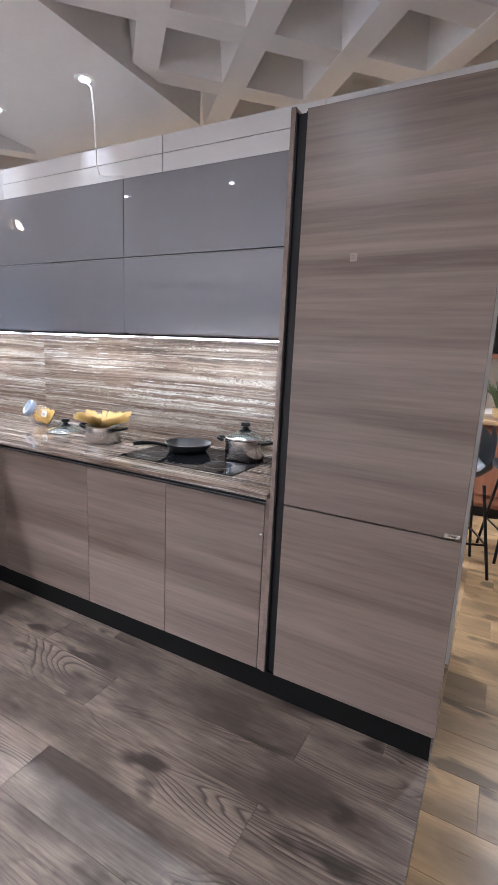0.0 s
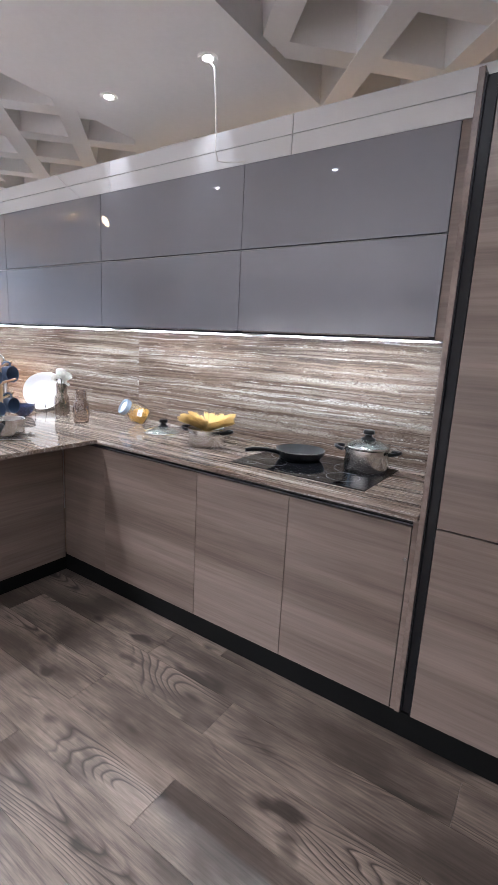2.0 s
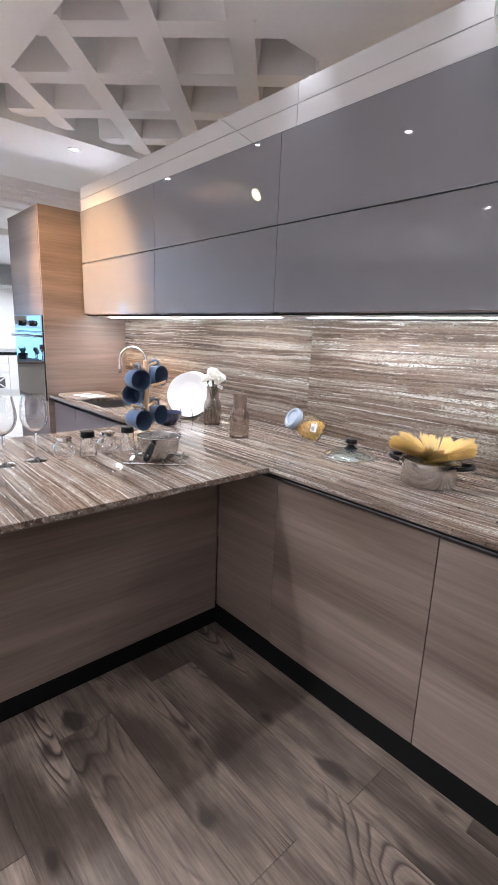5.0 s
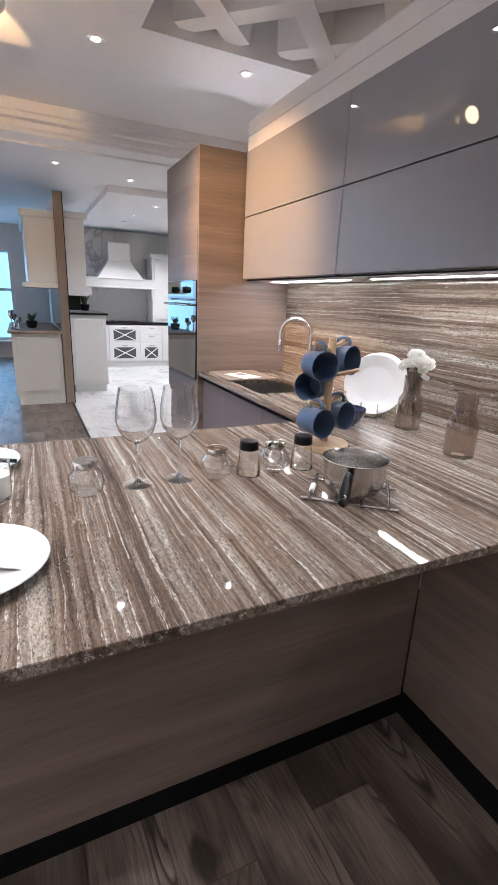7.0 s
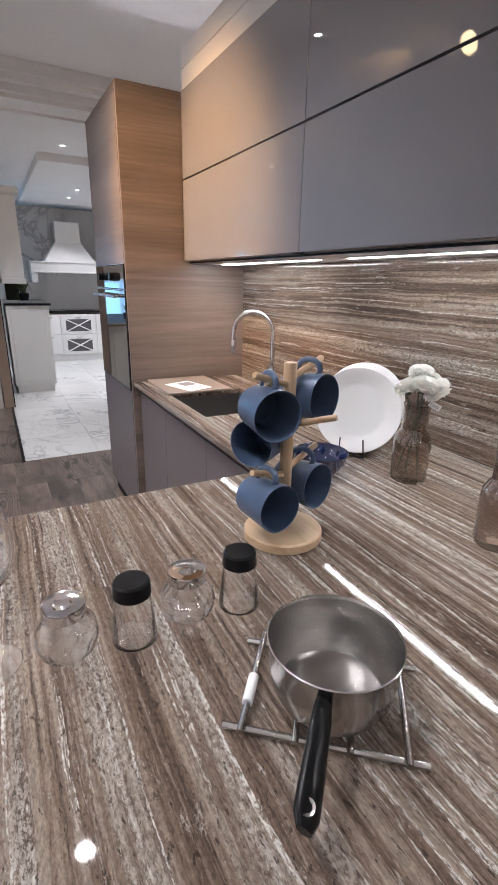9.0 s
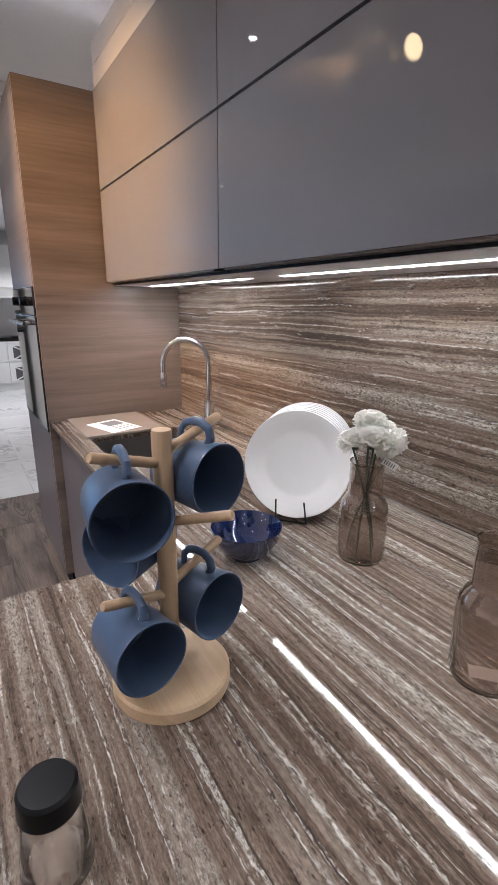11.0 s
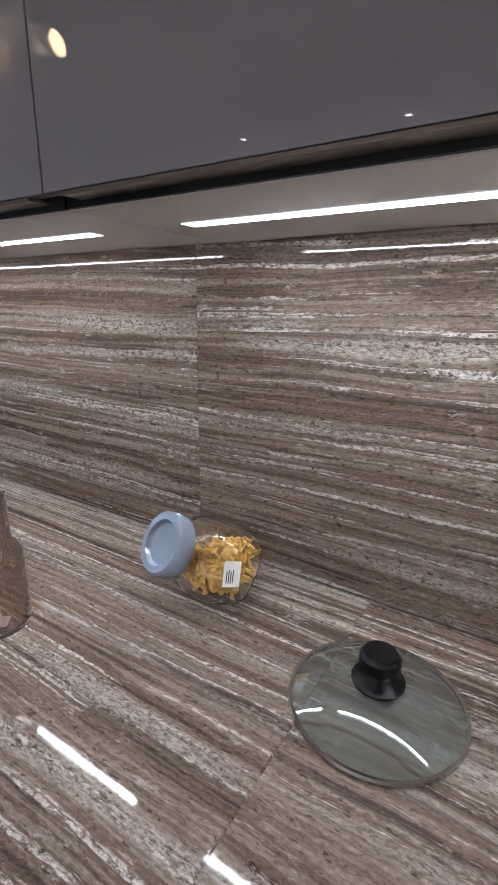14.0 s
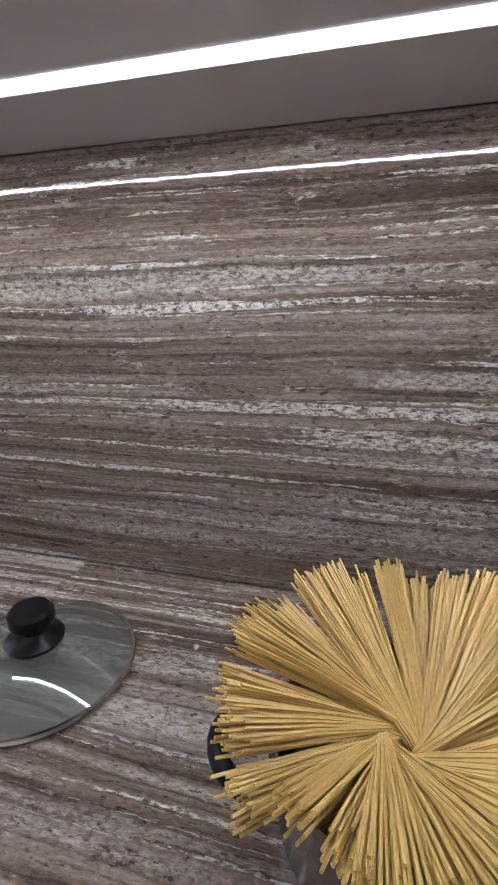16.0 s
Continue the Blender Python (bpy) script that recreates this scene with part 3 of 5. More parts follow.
ch = part("handle_channel", boxed(-0.152, -0.113, FRONT + 0.016, FRONT + 0.022, 0.085, 2.298), M["black"], tall, "black aluminium handle channel")
part("channel_lip", boxed(-0.1525, -0.148, FRONT + 0.001, FRONT + 0.016, 0.085, 2.298, 0.0008), M["black"], tall)
part("channel_lip", boxed(-0.117, -0.1135, FRONT + 0.006, FRONT + 0.016, 0.085, 2.298, 0.0008), M["black"], tall)
st = part("sticker", boxed(0.083, 0.108, FRONT - 0.0012, FRONT - 0.0004, 1.79, 1.818), M["board"], tall, "small pale square sticker")
for i in range(3):
    part("print", boxed(0.087, 0.104 - 0.004 * i, FRONT - 0.0018, FRONT - 0.0013, 1.797 + 0.006 * i, 1.7995 + 0.006 * i), M["ink"], st)
tg = part("tag", boxed(0.497, RIGHT - 0.008, FRONT - 0.003, FRONT - 0.0004, 0.87, 0.886, 0.0006), M["polished"], tall, "small silver maker's tag with dark print")
part("print", boxed(0.512, RIGHT - 0.02, FRONT - 0.0038, FRONT - 0.0031, 0.875, 0.881), M["ink"], tg)
tagged(part("plinth", boxed(-4.44, RIGHT - 0.012, FRONT + 0.006, FRONT + 0.024, FLOOR, 0.083, 0.001), M["plinth"]), "black plinth under the base cabinets", "plinth")

# base cabinets
for x0, x1, label in ((-0.712, -0.172, "grey-brown wood-grain base cabinet under the hob"), (-1.228, -0.712, "grey-brown wood-grain base cabinet"),
                      (-1.925, -1.228, "grey-brown wood-grain base cabinet next to the corner")):
    c = thing("base_cabinet", label, "cabinet", 0, 0, 0, group="base cabinets")
    part("body", boxed(x0 + 0.001, x1 - 0.001, FRONT + 0.045, 1.99, 0.085, 0.872, 0.001), M["carcass"], c)
    hi = x1 - (0.022 if x1 > -0.2 else 0)
    front("door", x0, hi, 0.085, 0.848, FRONT, M["front_x"], c)
    if x1 > -0.2:
        part("filler", boxed(x1 - 0.0205, x1 - 0.001, FRONT + 0.001, FRONT + 0.02, 0.085, 0.875, 0.001), M["front_x"], c)
        part("knob", lathe([(0, 0.004), (0.006, 0.004), (0.0075, 0.002), (0.0075, 0), (0, 0)], 16), M["polished"], c, "", pose(-0.205, FRONT - 0.0005, 0.716, 90))
c = thing("corner_cabinet", "grey-brown wood-grain corner filler cabinet", "cabinet", 0, 0, 0)
part("body", boxed(-2.30, -1.927, FRONT + 0.045, 1.99, 0.085, 0.872, 0.001), M["carcass"], c)
front("filler", -2.317, -1.926, 0.085, 0.848, FRONT + 0.004, M["front_x"], c)
tagged(part("handle_rail", boxed(-2.317, -0.174, FRONT + 0.026, FRONT + 0.042, 0.849, 0.875, 0.001), M["black"]), "black recessed grip rail under the worktop", "rail")

# peninsula
pen = thing("peninsula_cabinet", "grey-brown wood-grain breakfast bar base", "cabinet", 0, 0, 0)
part("back_panel", boxed(-2.34, -2.32, -0.42, FRONT + 0.002, 0.066, 0.875, 0.001), M["front_y"], pen)
part("body", boxed(-3.0, -2.3415, -0.42, FRONT - 0.01, 0.066, 0.872, 0.001), M["carcass"], pen)
for k in range(3):
    part("door", boxed(-3.022, -3.003, -0.41 + 0.58 * k, 0.165 + 0.58 * k, 0.085, 0.848, 0.0012), M["sink_front"], pen)
part("plinth", boxed(-2.96, -2.324, -0.41, FRONT + 0.004, FLOOR, 0.0655, 0.001), M["plinth"], pen)

# worktop: one L-shaped slab with the sink cut out of it
SINK = (-4.10, -3.66, 1.415, 1.80)


SEAM = -1.955


def slab_mesh(xs, ys, keep):
    """A slab over the kept cells of a grid of lines."""
    bm = bmesh.new()
    zs = (0.878, 0.9)
    verts = {}

    def vert(i, j, k):
        if (i, j, k) not in verts:
            verts[(i, j, k)] = bm.verts.new((xs[i], ys[j], zs[k]))
        return verts[(i, j, k)]
    for i, j in sorted(keep):
        bm.faces.new([vert(i, j, 1), vert(i + 1, j, 1), vert(i + 1, j + 1, 1), vert(i, j + 1, 1)])
        bm.faces.new([vert(i, j, 0), vert(i, j + 1, 0), vert(i + 1, j + 1, 0), vert(i + 1, j, 0)])
        for di, dj, a, b in ((-1, 0, (0, 1), (0, 0)), (1, 0, (1, 0), (1, 1)), (0, -1, (0, 0), (1, 0)), (0, 1, (1, 1), (0, 1))):
            if (i + di, j + dj) not in keep:
                bm.faces.new([vert(i + a[0], j + a[1], 0), vert(i + b[0], j + b[1], 0), vert(i + b[0], j + b[1], 1), vert(i + a[0], j + a[1], 1)])
    bmesh.ops.recalc_face_normals(bm, faces=bm.faces)
    edges = [e for e in bm.edges if len(e.link_faces) == 2 and e.calc_face_angle(0) > 1.0]
    bmesh.ops.bevel(bm, geom=edges, offset=0.0012, segments=2, affect="EDGES")
    return bm


top = thing("worktop", "polished brown vein-cut travertine worktop with breakfast bar", "worktop", 0, 0, 0)
xs = [TOWER + 0.001, SINK[0], SINK[1], -3.05, SEAM - 0.0003]
ys = [-0.45, 1.33, SINK[2], SINK[3], 1.9995]
part("slab", slab_mesh(xs, ys, {(i, j) for i in range(4) for j in range(4) if not (j == 0 and i != 3) and (i, j) != (1, 2)}), M["stone"], top)
part("slab", slab_mesh([SEAM + 0.0003, -0.175], [1.33, 1.9995], {(0, 0)}), M["stone"], top)

# backsplash slabs
splash = thing("backsplash", "polished brown vein-cut travertine backsplash slabs", "backsplash", 0, 0, 0)
splash["kind"] = "structure"
for x0, x1 in ((TOWER + 0.001, -2.347), (-2.346, -0.174)):
    part("slab", boxed(x0, x1, WALL_Y, 2.018, 0.9005, UP0 - 0.0005, 0.0006), M["stone"], splash)

# wall cabinets
UPPER = (-4.455, -3.36, -2.283, -1.228, -0.27)
LEDS = ((-4.35, -3.50), (-3.30, -2.415), (-2.205, -1.33), (-1.16, -0.30))
UY = 1.635
for (x0, x1), (l0, l1) in zip(zip(UPPER, UPPER[1:]), LEDS):
    w = thing("wall_cabinet", "grey high-gloss wall cabinet with lift-up doors and underlight", "cabinet", 0, 0, 0, group="wall cabinets")
    part("body", boxed(x0 + 0.001, x1 - 0.001, UY + 0.024, 1.998, UP0 + 0.019, UP1 - 0.004, 0.001), M["carcass"], w)
    part("bottom_panel", boxed(x0 + 0.001, x1 - 0.001, UY + 0.038, 1.998, UP0, UP0 + 0.018, 0.001), M["carcass"], w)
    front("upper_door", x0, x1, 1.921, UP1, UY, M["lacquer"], w)
    front("lower_door", x0, x1, DOOR0, 1.917, UY, M["lacquer"], w)
    part("grip_profile", boxed(x0 + 0.03, x1 - 0.03, UY + 0.0015, UY + 0.0305, DOOR0 - 0.0035, DOOR0 + 0.001, 0.001), M["bronze"], w, "dull bronze grip profile")
    part("shadow_gap", boxed(x0 + 0.002, x1 - 0.002, UY + 0.0312, UY + 0.0375, UP0 + 0.002, UP0 + 0.018), M["black"], w)
    df = part("light_strip", boxed(l0 - 0.01, l1 + 0.01, 1.803, 1.831, UP0 - 0.0016, UP0 - 0.0002), M["diffuser"], w, "lit white LED strip")
    part("led_core", boxed(l0, l1, 1.811, 1.823, UP0 - 0.0024, UP0 - 0.0017), M["led"], df)
part("filler", boxed(UPPER[-1] + 0.001, -0.174, UY + 0.003, 1.998, UP0 - 0.001, UP1 - 0.002, 0.001), M["front_x"], w)

# white fascia above
fas = thing("fascia", "glossy white fascia panels over the wall cabinets", "fascia", 0, 0, 0)
for x0, x1 in ((-4.45, -2.202), (-2.198, -0.982), (-0.978, -0.16)):
    part("panel", boxed(x0, x1, UY + 0.004, UY + 0.022, UP1 + 0.001, 2.384, 0.001), M["white_gloss"], fas)
    part("panel", boxed(x0, x1, UY + 0.004, UY + 0.022, 2.387, 2.467, 0.001), M["white_gloss"], fas)
part("panel", boxed(-0.157, RIGHT + 0.015, UY + 0.004, UY + 0.022, 2.309, 2.467, 0.001), M["white_gloss"], fas)
part("top_panel", boxed(-4.45, RIGHT + 0.015, UY + 0.023, 2.019, 2.452, 2.466, 0.001), M["white_gloss"], fas)

# cable from a downlight to the cabinets
pts = [(-1.43, 1.598, SOFFIT - 0.004), (-1.405, 1.6, SOFFIT - 0.03), (-1.40, 1.61, 2.62), (-1.395, 1.615, 2.48), (-1.40, 1.622, 2.38), (-1.385, 1.626, 2.335), (-1.30, 1.63, 2.318), (-1.232, 1.64, 2.314), (-1.22, 1.66, 2.312)]
tagged(part("cable", tube(pts, 0.0035, 8), M["cable"]), "thin white cable hanging from a ceiling downlight", "cable")

tagged(part("cable", tube([(-2.735, 1.632, 2.472), (-2.68, 1.631, 2.44), (-2.60, 1.631, 2.385), (-2.51, 1.632, 2.325), (-2.48, 1.634, 2.306)], 0.003, 8), M["carcass"]), "thin grey cable lying over the white fascia", "cable")

# oven tower
tw = thing("oven_tower", "tall grey-brown wood-grain oven housing", "cabinet", 0, 0, 0)
TF = 1.32
part("side_panel", boxed(TOWER - 0.02, TOWER, TF + 0.001, 2.019, 0.085, 2.303, 0.001), M["front_y"], tw)
part("side_panel", boxed(-5.20, -5.18, TF + 0.022, 2.019, 0.085, 2.303, 0.001), M["front_y"], tw)
part("body", boxed(-5.178, TOWER - 0.022, TF + 0.023, 2.018, 0.085, 2.30, 0.001), M["carcass"], tw)
part("upper_door", boxed(-5.198, TOWER - 0.024, TF, TF + 0.02, 1.515, 2.302, 0.0012), M["front_x"], tw)
part("lower_door", boxed(-5.198, TOWER - 0.024, TF, TF + 0.02, 0.085, 0.838, 0.0012), M["sink_front"], tw)
part("plinth", boxed(-5.19, TOWER - 0.002, TF + 0.03, TF + 0.045, FLOOR, 0.083, 0.001), M["plinth"], tw)

# sink-side base cabinets
for x0, x1 in ((-4.44, -4.02), (-4.02, -3.52), (-3.52, -3.06)):
    c = thing("sink_cabinet", "grey gloss base cabinet under the sink run", "cabinet", 0, 0, 0, group="sink base cabinets")
    part("body", boxed(x0 + 0.001, x1 - 0.001, FRONT + 0.045, 1.99, 0.085, 0.66, 0.001), M["carcass"], c)
    front("door", x0, x1, 0.085, 0.848, FRONT, M["sink_front"], c)
tagged(part("handle_rail", boxed(-4.44, -3.06, FRONT + 0.026, FRONT + 0.042, 0.849, 0.875, 0.001), M["black"]), "black recessed grip rail over the sink cabinets", "rail")

# built-in oven
ov = thing("oven", "built-in oven with dark reflective glass and steel trim", "oven", -4.84, 1.32, 0.845)
part("body", boxed(-0.33, 0.33, 0.024, 0.5, 0.01, 0.66), M["black"], ov)
part("door", boxed(-0.345, 0.345, -0.006, 0.018, 0.005, 0.535, 0.003), M["oven"], ov, "dark glass oven door")
pnl = part("control_panel", boxed(-0.345, 0.345, -0.006, 0.018, 0.542, 0.665, 0.003), M["oven"], ov, "black glass control panel")
for kx in (-0.14, 0.14):
    part("knob", lathe([(0, 0.03), (0.018, 0.03), (0.022, 0.026), (0.022, 0.004), (0.026, 0.0), (0, 0)], 20), M["bakelite"], pnl, "", pose(kx, -0.006, 0.605, 90))
part("handle", tube([(-0.30, -0.045, 0.505), (0.30, -0.045, 0.505)], 0.009, 12), M["steel"], ov)
for kx in (-0.26, 0.26):
    part("handle_bracket", tube([(kx, -0.005, 0.505), (kx, -0.045, 0.505)], 0.007, 10), M["steel"], ov)
for zz in (0.0015, 0.5365, 0.6655):
    part("trim", boxed(-0.346, 0.346, -0.008, 0.016, zz, zz + 0.003), M["steel"], ov)

# ---- sink, tap, board ----
sx0, sx1, sy0, sy1 = SINK
sk = thing("sink", "undermounted dark brushed-steel sink bowl", "sink", (sx0 + sx1) / 2, (sy0 + sy1) / 2, 0.7)
hx, hy = (sx1 - sx0) / 2 + 0.004, (sy1 - sy0) / 2 + 0.004
bm = boxed(-hx, hx, -hy, hy, 0, 0.1775)
bm.faces.ensure_lookup_table()
topf = max(bm.faces, key=lambda f: f.calc_center_median().z)
bmesh.ops.delete(bm, geom=[topf], context="FACES_ONLY")
ed = [e for e in bm.edges if abs(e.verts[0].co.x - e.verts[1].co.x) < 1e-5 and abs(e.verts[0].co.y - e.verts[1].co.y) < 1e-5] + [e for e in bm.edges if max(v.co.z for v in e.verts) < 0.01]
bmesh.ops.bevel(bm, geom=list(set(ed)), offset=0.025, segments=4, affect="EDGES", profile=0.5)
bmesh.ops.solidify(bm, geom=list(bm.faces), thickness=0.0015)
part("bowl", bm, M["sink"], sk)
part("drain", lathe([(0, 0.006), (0.03, 0.006), (0.042, 0.008), (0.045, 0.003), (0, 0.003)], 24), M["polished"], sk, "", pose(0.02, 0.05, 0.0))
part("overflow", boxed(hx - 0.006, hx - 0.003, -0.012, 0.012, 0.12, 0.135), M["black"], sk)

tp = thing("kitchen_tap", "polished chrome swan-neck kitchen tap", "tap", -3.955, 1.905, 0.9, rz=60)
part("base", lathe([(0, 0), (0.026, 0), (0.026, 0.006), (0.022, 0.012), (0.021, 0.13), (0.017, 0.142), (0, 0.142)], 28), M["chrome"], tp)
R = 0.098
neck = [(0, 0, 0.13), (0, 0, 0.2), (0, 0, 0.3)] + [(-R + R * math.cos(radians(a)), 0, 0.30 + R * math.sin(radians(a))) for a in range(12, 181, 12)] + [(-2 * R, 0, 0.27), (-2 * R, 0, 0.255)]
part("spout", tube(neck, 0.0125, 16), M["chrome"], tp)
part("spray_head", lathe([(0, 0), (0.011, 0), (0.014, 0.006), (0.0145, 0.06), (0.0125, 0.066), (0, 0.066)], 20), M["chrome"], tp, "", pose(-2 * R, 0, 0.195))
part("lever_hub", tube([(0, 0.0, 0.062), (0, 0.045, 0.062)], 0.017, 16), M["chrome"], tp)
part("lever", tube([(0, 0.042, 0.062), (-0.004, 0.05, 0.085), (-0.008, 0.054, 0.135)], [0.011, 0.009, 0.004], 12), M["chrome"], tp)

bd = tagged(part("chopping_board", boxed(-4.455, -4.085, 1.40, 1.74, 0.9005, 0.9125, 0.003), M["board"]), "taupe glass chopping board beside the sink", "chopping board")
lf = thing("leaflet", "folded white leaflet with dark print, lying on the board", "leaflet", -4.21, 1.55, 0.9128, 18)
part("sheet", boxed(-0.105, 0.105, -0.075, 0.075, 0, 0.0012), M["paper"], lf)
part("picture", boxed(-0.08, 0.0, -0.02, 0.06, 0.0014, 0.002), M["ink"], lf)
for i in range(4):
    part("print", boxed(0.012, 0.09 - 0.012 * (i % 2), 0.05 - 0.022 * i, 0.056 - 0.022 * i, 0.0014, 0.0019), M["ink"], lf)

# ---- hob and pans ----
hob = thing("induction_hob", "black glass induction hob set in the worktop", "hob", -0.775, 1.705, 0.9)
part("glass", boxed(-0.345, 0.345, -0.225, 0.235, 0.0005, 0.0045, 0.0015), M["hob"], hob)
for zx, zy, zr in ((-0.19, 0.1, 0.1), (0.18, 0.09, 0.105), (-0.19, -0.09, 0.075), (0.19, -0.09, 0.075)):
    part("zone_ring", lathe([(zr, 0.0047), (zr + 0.0018, 0.0047), (zr + 0.0018, 0.005), (zr, 0.005), (zr, 0.0047)], 48), M["mark"], hob, "", pose(zx, zy, 0))
part("knob_print", lathe([(0.022, 0.0047), (0.024, 0.0047), (0.024, 0.005), (0.022, 0.005), (0.022, 0.0047)], 32), M["mark"], hob, "", pose(-0.255, -0.175, 0))
for i in range(6):
    part("key_print", boxed(-0.12 + 0.045 * i, -0.105 + 0.045 * i, -0.185, -0.181, 0.0047, 0.005), M["mark"], hob)


def pot_body(r, h, t=0.0018):
    return lathe([(0, 0), (r - 0.012, 0), (r - 0.003, 0.004), (r, 0.013), (r, h - 0.006), (r + 0.004, h), (r + 0.002, h + 0.001), (r - t, h - 0.006),
                  (r - t, 0.014), (r - 0.014, 0.004), (0, 0.003)], 56)


def pot_handle(r, h):
    """A looped side handle standing out along +x."""
    pts = [(r + 0.002, -0.042, h)] + [(r + 0.004 + 0.046 * math.sin(radians(a)), -0.042 * math.cos(radians(a)), h + 0.008 * math.sin(radians(a))) for a in range(15, 180, 15)] + [(r + 0.002, 0.042, h)]
    return tube(pts, 0.0085, 12)


def glass_lid(parent_label, x, y, z, r, name="pot_lid"):
    lid = thing(name, parent_label, "pot lid", x, y, z)
    dome = [(0, 0.038), (0.03, 0.0365), (0.06, 0.031), (r * 0.75, 0.02), (r * 0.93, 0.009), (r - 0.003, 0.0055), (r - 0.003, 0.002), (r * 0.93, 0.0055), (r * 0.75, 0.0165),
            (0.06, 0.0275), (0.03, 0.033), (0, 0.0345)]
    g = part("dome", lathe(dome, 64), M["greenglass"], lid, "tinted glass dome")
    g.visible_shadow = False
    part("rim", lathe([(r - 0.004, 0.001), (r, 0.0), (r + 0.0015, 0.004), (r, 0.008), (r - 0.004, 0.0075), (r - 0.004, 0.001)], 64), M["polished"], lid)
    part("knob", lathe([(0, 0.0365), (0.034, 0.037), (0.035, 0.041), (0.022, 0.047), (0.0165, 0.053), (0.0165, 0.06), (0.026, 0.064), (0.0275, 0.068), (0.0265, 0.078), (0.022, 0.083), (0, 0.084)], 36), M["bakelite"], lid, "black plastic knob")
    part("steam_vent", lathe([(0.0022, 0.0), (0.0055, 0.0), (0.0055, 0.0025), (0.0022, 0.0025), (0.0022, 0.0)], 16), M["polished"], lid, "", pose(-r * 0.55, r * 0.38, 0.0225))
    return lid


# pot full of spaghetti
pot = thing("saucepan", "steel pot with black handles, full of dry spaghetti", "pot", -1.45, 1.69, 0.9005, rz=13)
PR, PH = 0.102, 0.098
part("body", pot_body(PR, PH), M["polished"], pot)
for a in (0, 180):
    part("handle", pot_handle(PR, 0.083), M["bakelite"], pot, "black plastic loop handle", pose(0, 0, 0, 0, 0, a))
    part("bracket", boxed(PR - 0.001, PR + 0.008, -0.03, 0.03, 0.075, 0.09, 0.002), M["polished"], pot, "", pose(0, 0, 0, 0, 0, a))

rng = random.Random(7)
bm = bmesh.new()
angle = 0.0
while angle < 2 * math.pi - 0.1:
    wide = rng.uniform(0.020, 0.034)
    lift = rng.uniform(0.0, 0.032)
    twist = rng.uniform(0.008, 0.02)
    d = Vector((math.cos(angle), math.sin(angle), 0))
    n = Vector((-d.y, d.x, 0))
    far = rng.uniform(0.138, 0.158)
    for k in range(int(wide * 1900)):
        o = rng.uniform(-1, 1)
        layer = rng.uniform(0, 0.012)
        spread = n * (o * wide * 0.5)
        p1 = d * (far + rng.gauss(0.0, 0.006)) + spread * 1.15 + Vector((0, 0, 0.128 + lift + layer + rng.uniform(-0.007, 0.009)))
        mid = -n * twist + spread * 0.3 + Vector((0, 0, 0.072 + layer + 0.3 * lift))
        p0 = -d * 0.07 - n * twist * 2 + spread * 0.8 + Vector((0, 0, 0.008 + layer))
        tube([p0, mid, mid.lerp(p1, 0.55) + Vector((0, 0, 0.002)), p1], 0.0012, 5, bm)
    angle += wide / 0.128 + rng.choice((0.0, 0.01, 0.05))
spag = tagged(part("spaghetti", bm, M["pasta"]), "bundle of dry yellow spaghetti fanned out in a pot", "spaghetti", kind="stuff")
spag.matrix_basis = pose(-1.45, 1.69, 0.9035)

glass_lid("glass pot lid with steel rim, lying on the worktop", -1.876, 1.775, 0.9005, 0.117)

# pot with its lid on the hob
pot2 = thing("saucepan", "steel pot with black handles and a glass lid, on the hob", "pot", -0.56, 1.825, 0.905, rz=8)
part("body", pot_body(0.105, 0.112), M["polished"], pot2)
for a in (0, 180):
    part("handle", pot_handle(0.105, 0.094), M["bakelite"], pot2, "black plastic loop handle", pose(0, 0, 0, 0, 0, a))
    part("bracket", boxed(0.104, 0.113, -0.03, 0.03, 0.086, 0.101, 0.002), M["polished"], pot2, "", pose(0, 0, 0, 0, 0, a))
glass_lid("glass pot lid with black knob, on the pot", -0.56, 1.825, 1.0175, 0.106)

# frying pan
pan = thing("frying_pan", "black non-stick frying pan with long handle", "frying pan", -0.90, 1.785, 0.905, rz=238)
part("body", lathe([(0, 0), (0.095, 0), (0.103, 0.004), (0.122, 0.03), (0.129, 0.047), (0.1275, 0.0485), (0.119, 0.031), (0.1, 0.007), (0.092, 0.004), (0, 0.0035)], 64), M["nonstick"], pan)
part("rim", lathe([(0.1275, 0.0475), (0.1305, 0.0472), (0.1305, 0.0495), (0.1275, 0.0498), (0.1275, 0.0475)], 64), M["polished"], pan, "bare steel rim")
part("handle", tube([(0.118, 0, 0.034), (0.15, 0, 0.046), (0.2, 0, 0.058), (0.27, 0, 0.062), (0.31, 0, 0.059)], [0.011, 0.011, 0.01, 0.0125, 0.009], 14), M["bakelite"], pan)

# ---- pasta jar lying back on its foot ----
axis = Vector((-0.28, -0.82, 0.50)).normalized()
jar = thing("storage_jar", "tilted glass jar of dry pasta with a grey-blue lid", "jar", -2.205, 1.857, 0.9005)
turn = axis.to_track_quat("Z", "Y").to_matrix().to_4x4()
jm = Matrix.Translation((0, 0, 0.0725)) @ turn


def squarish(profile, segs=48, n=3.2, bm=None):
    """Like lathe(), but turned over a rounded square."""
    bm = lathe(profile, segs, bm)
    for v in bm.verts:
        r = math.hypot(v.co.x, v.co.y)
        if r > 0.035:
            a = math.atan2(v.co.y, v.co.x)
            k = (abs(math.cos(a)) ** n + abs(math.sin(a)) ** n) ** (-1 / n)
            w = min(1.0, (r - 0.035) / 0.02)
            v.co.x *= 1 + (k - 1) * w * 0.75
            v.co.y *= 1 + (k - 1) * w * 0.75
    return bm


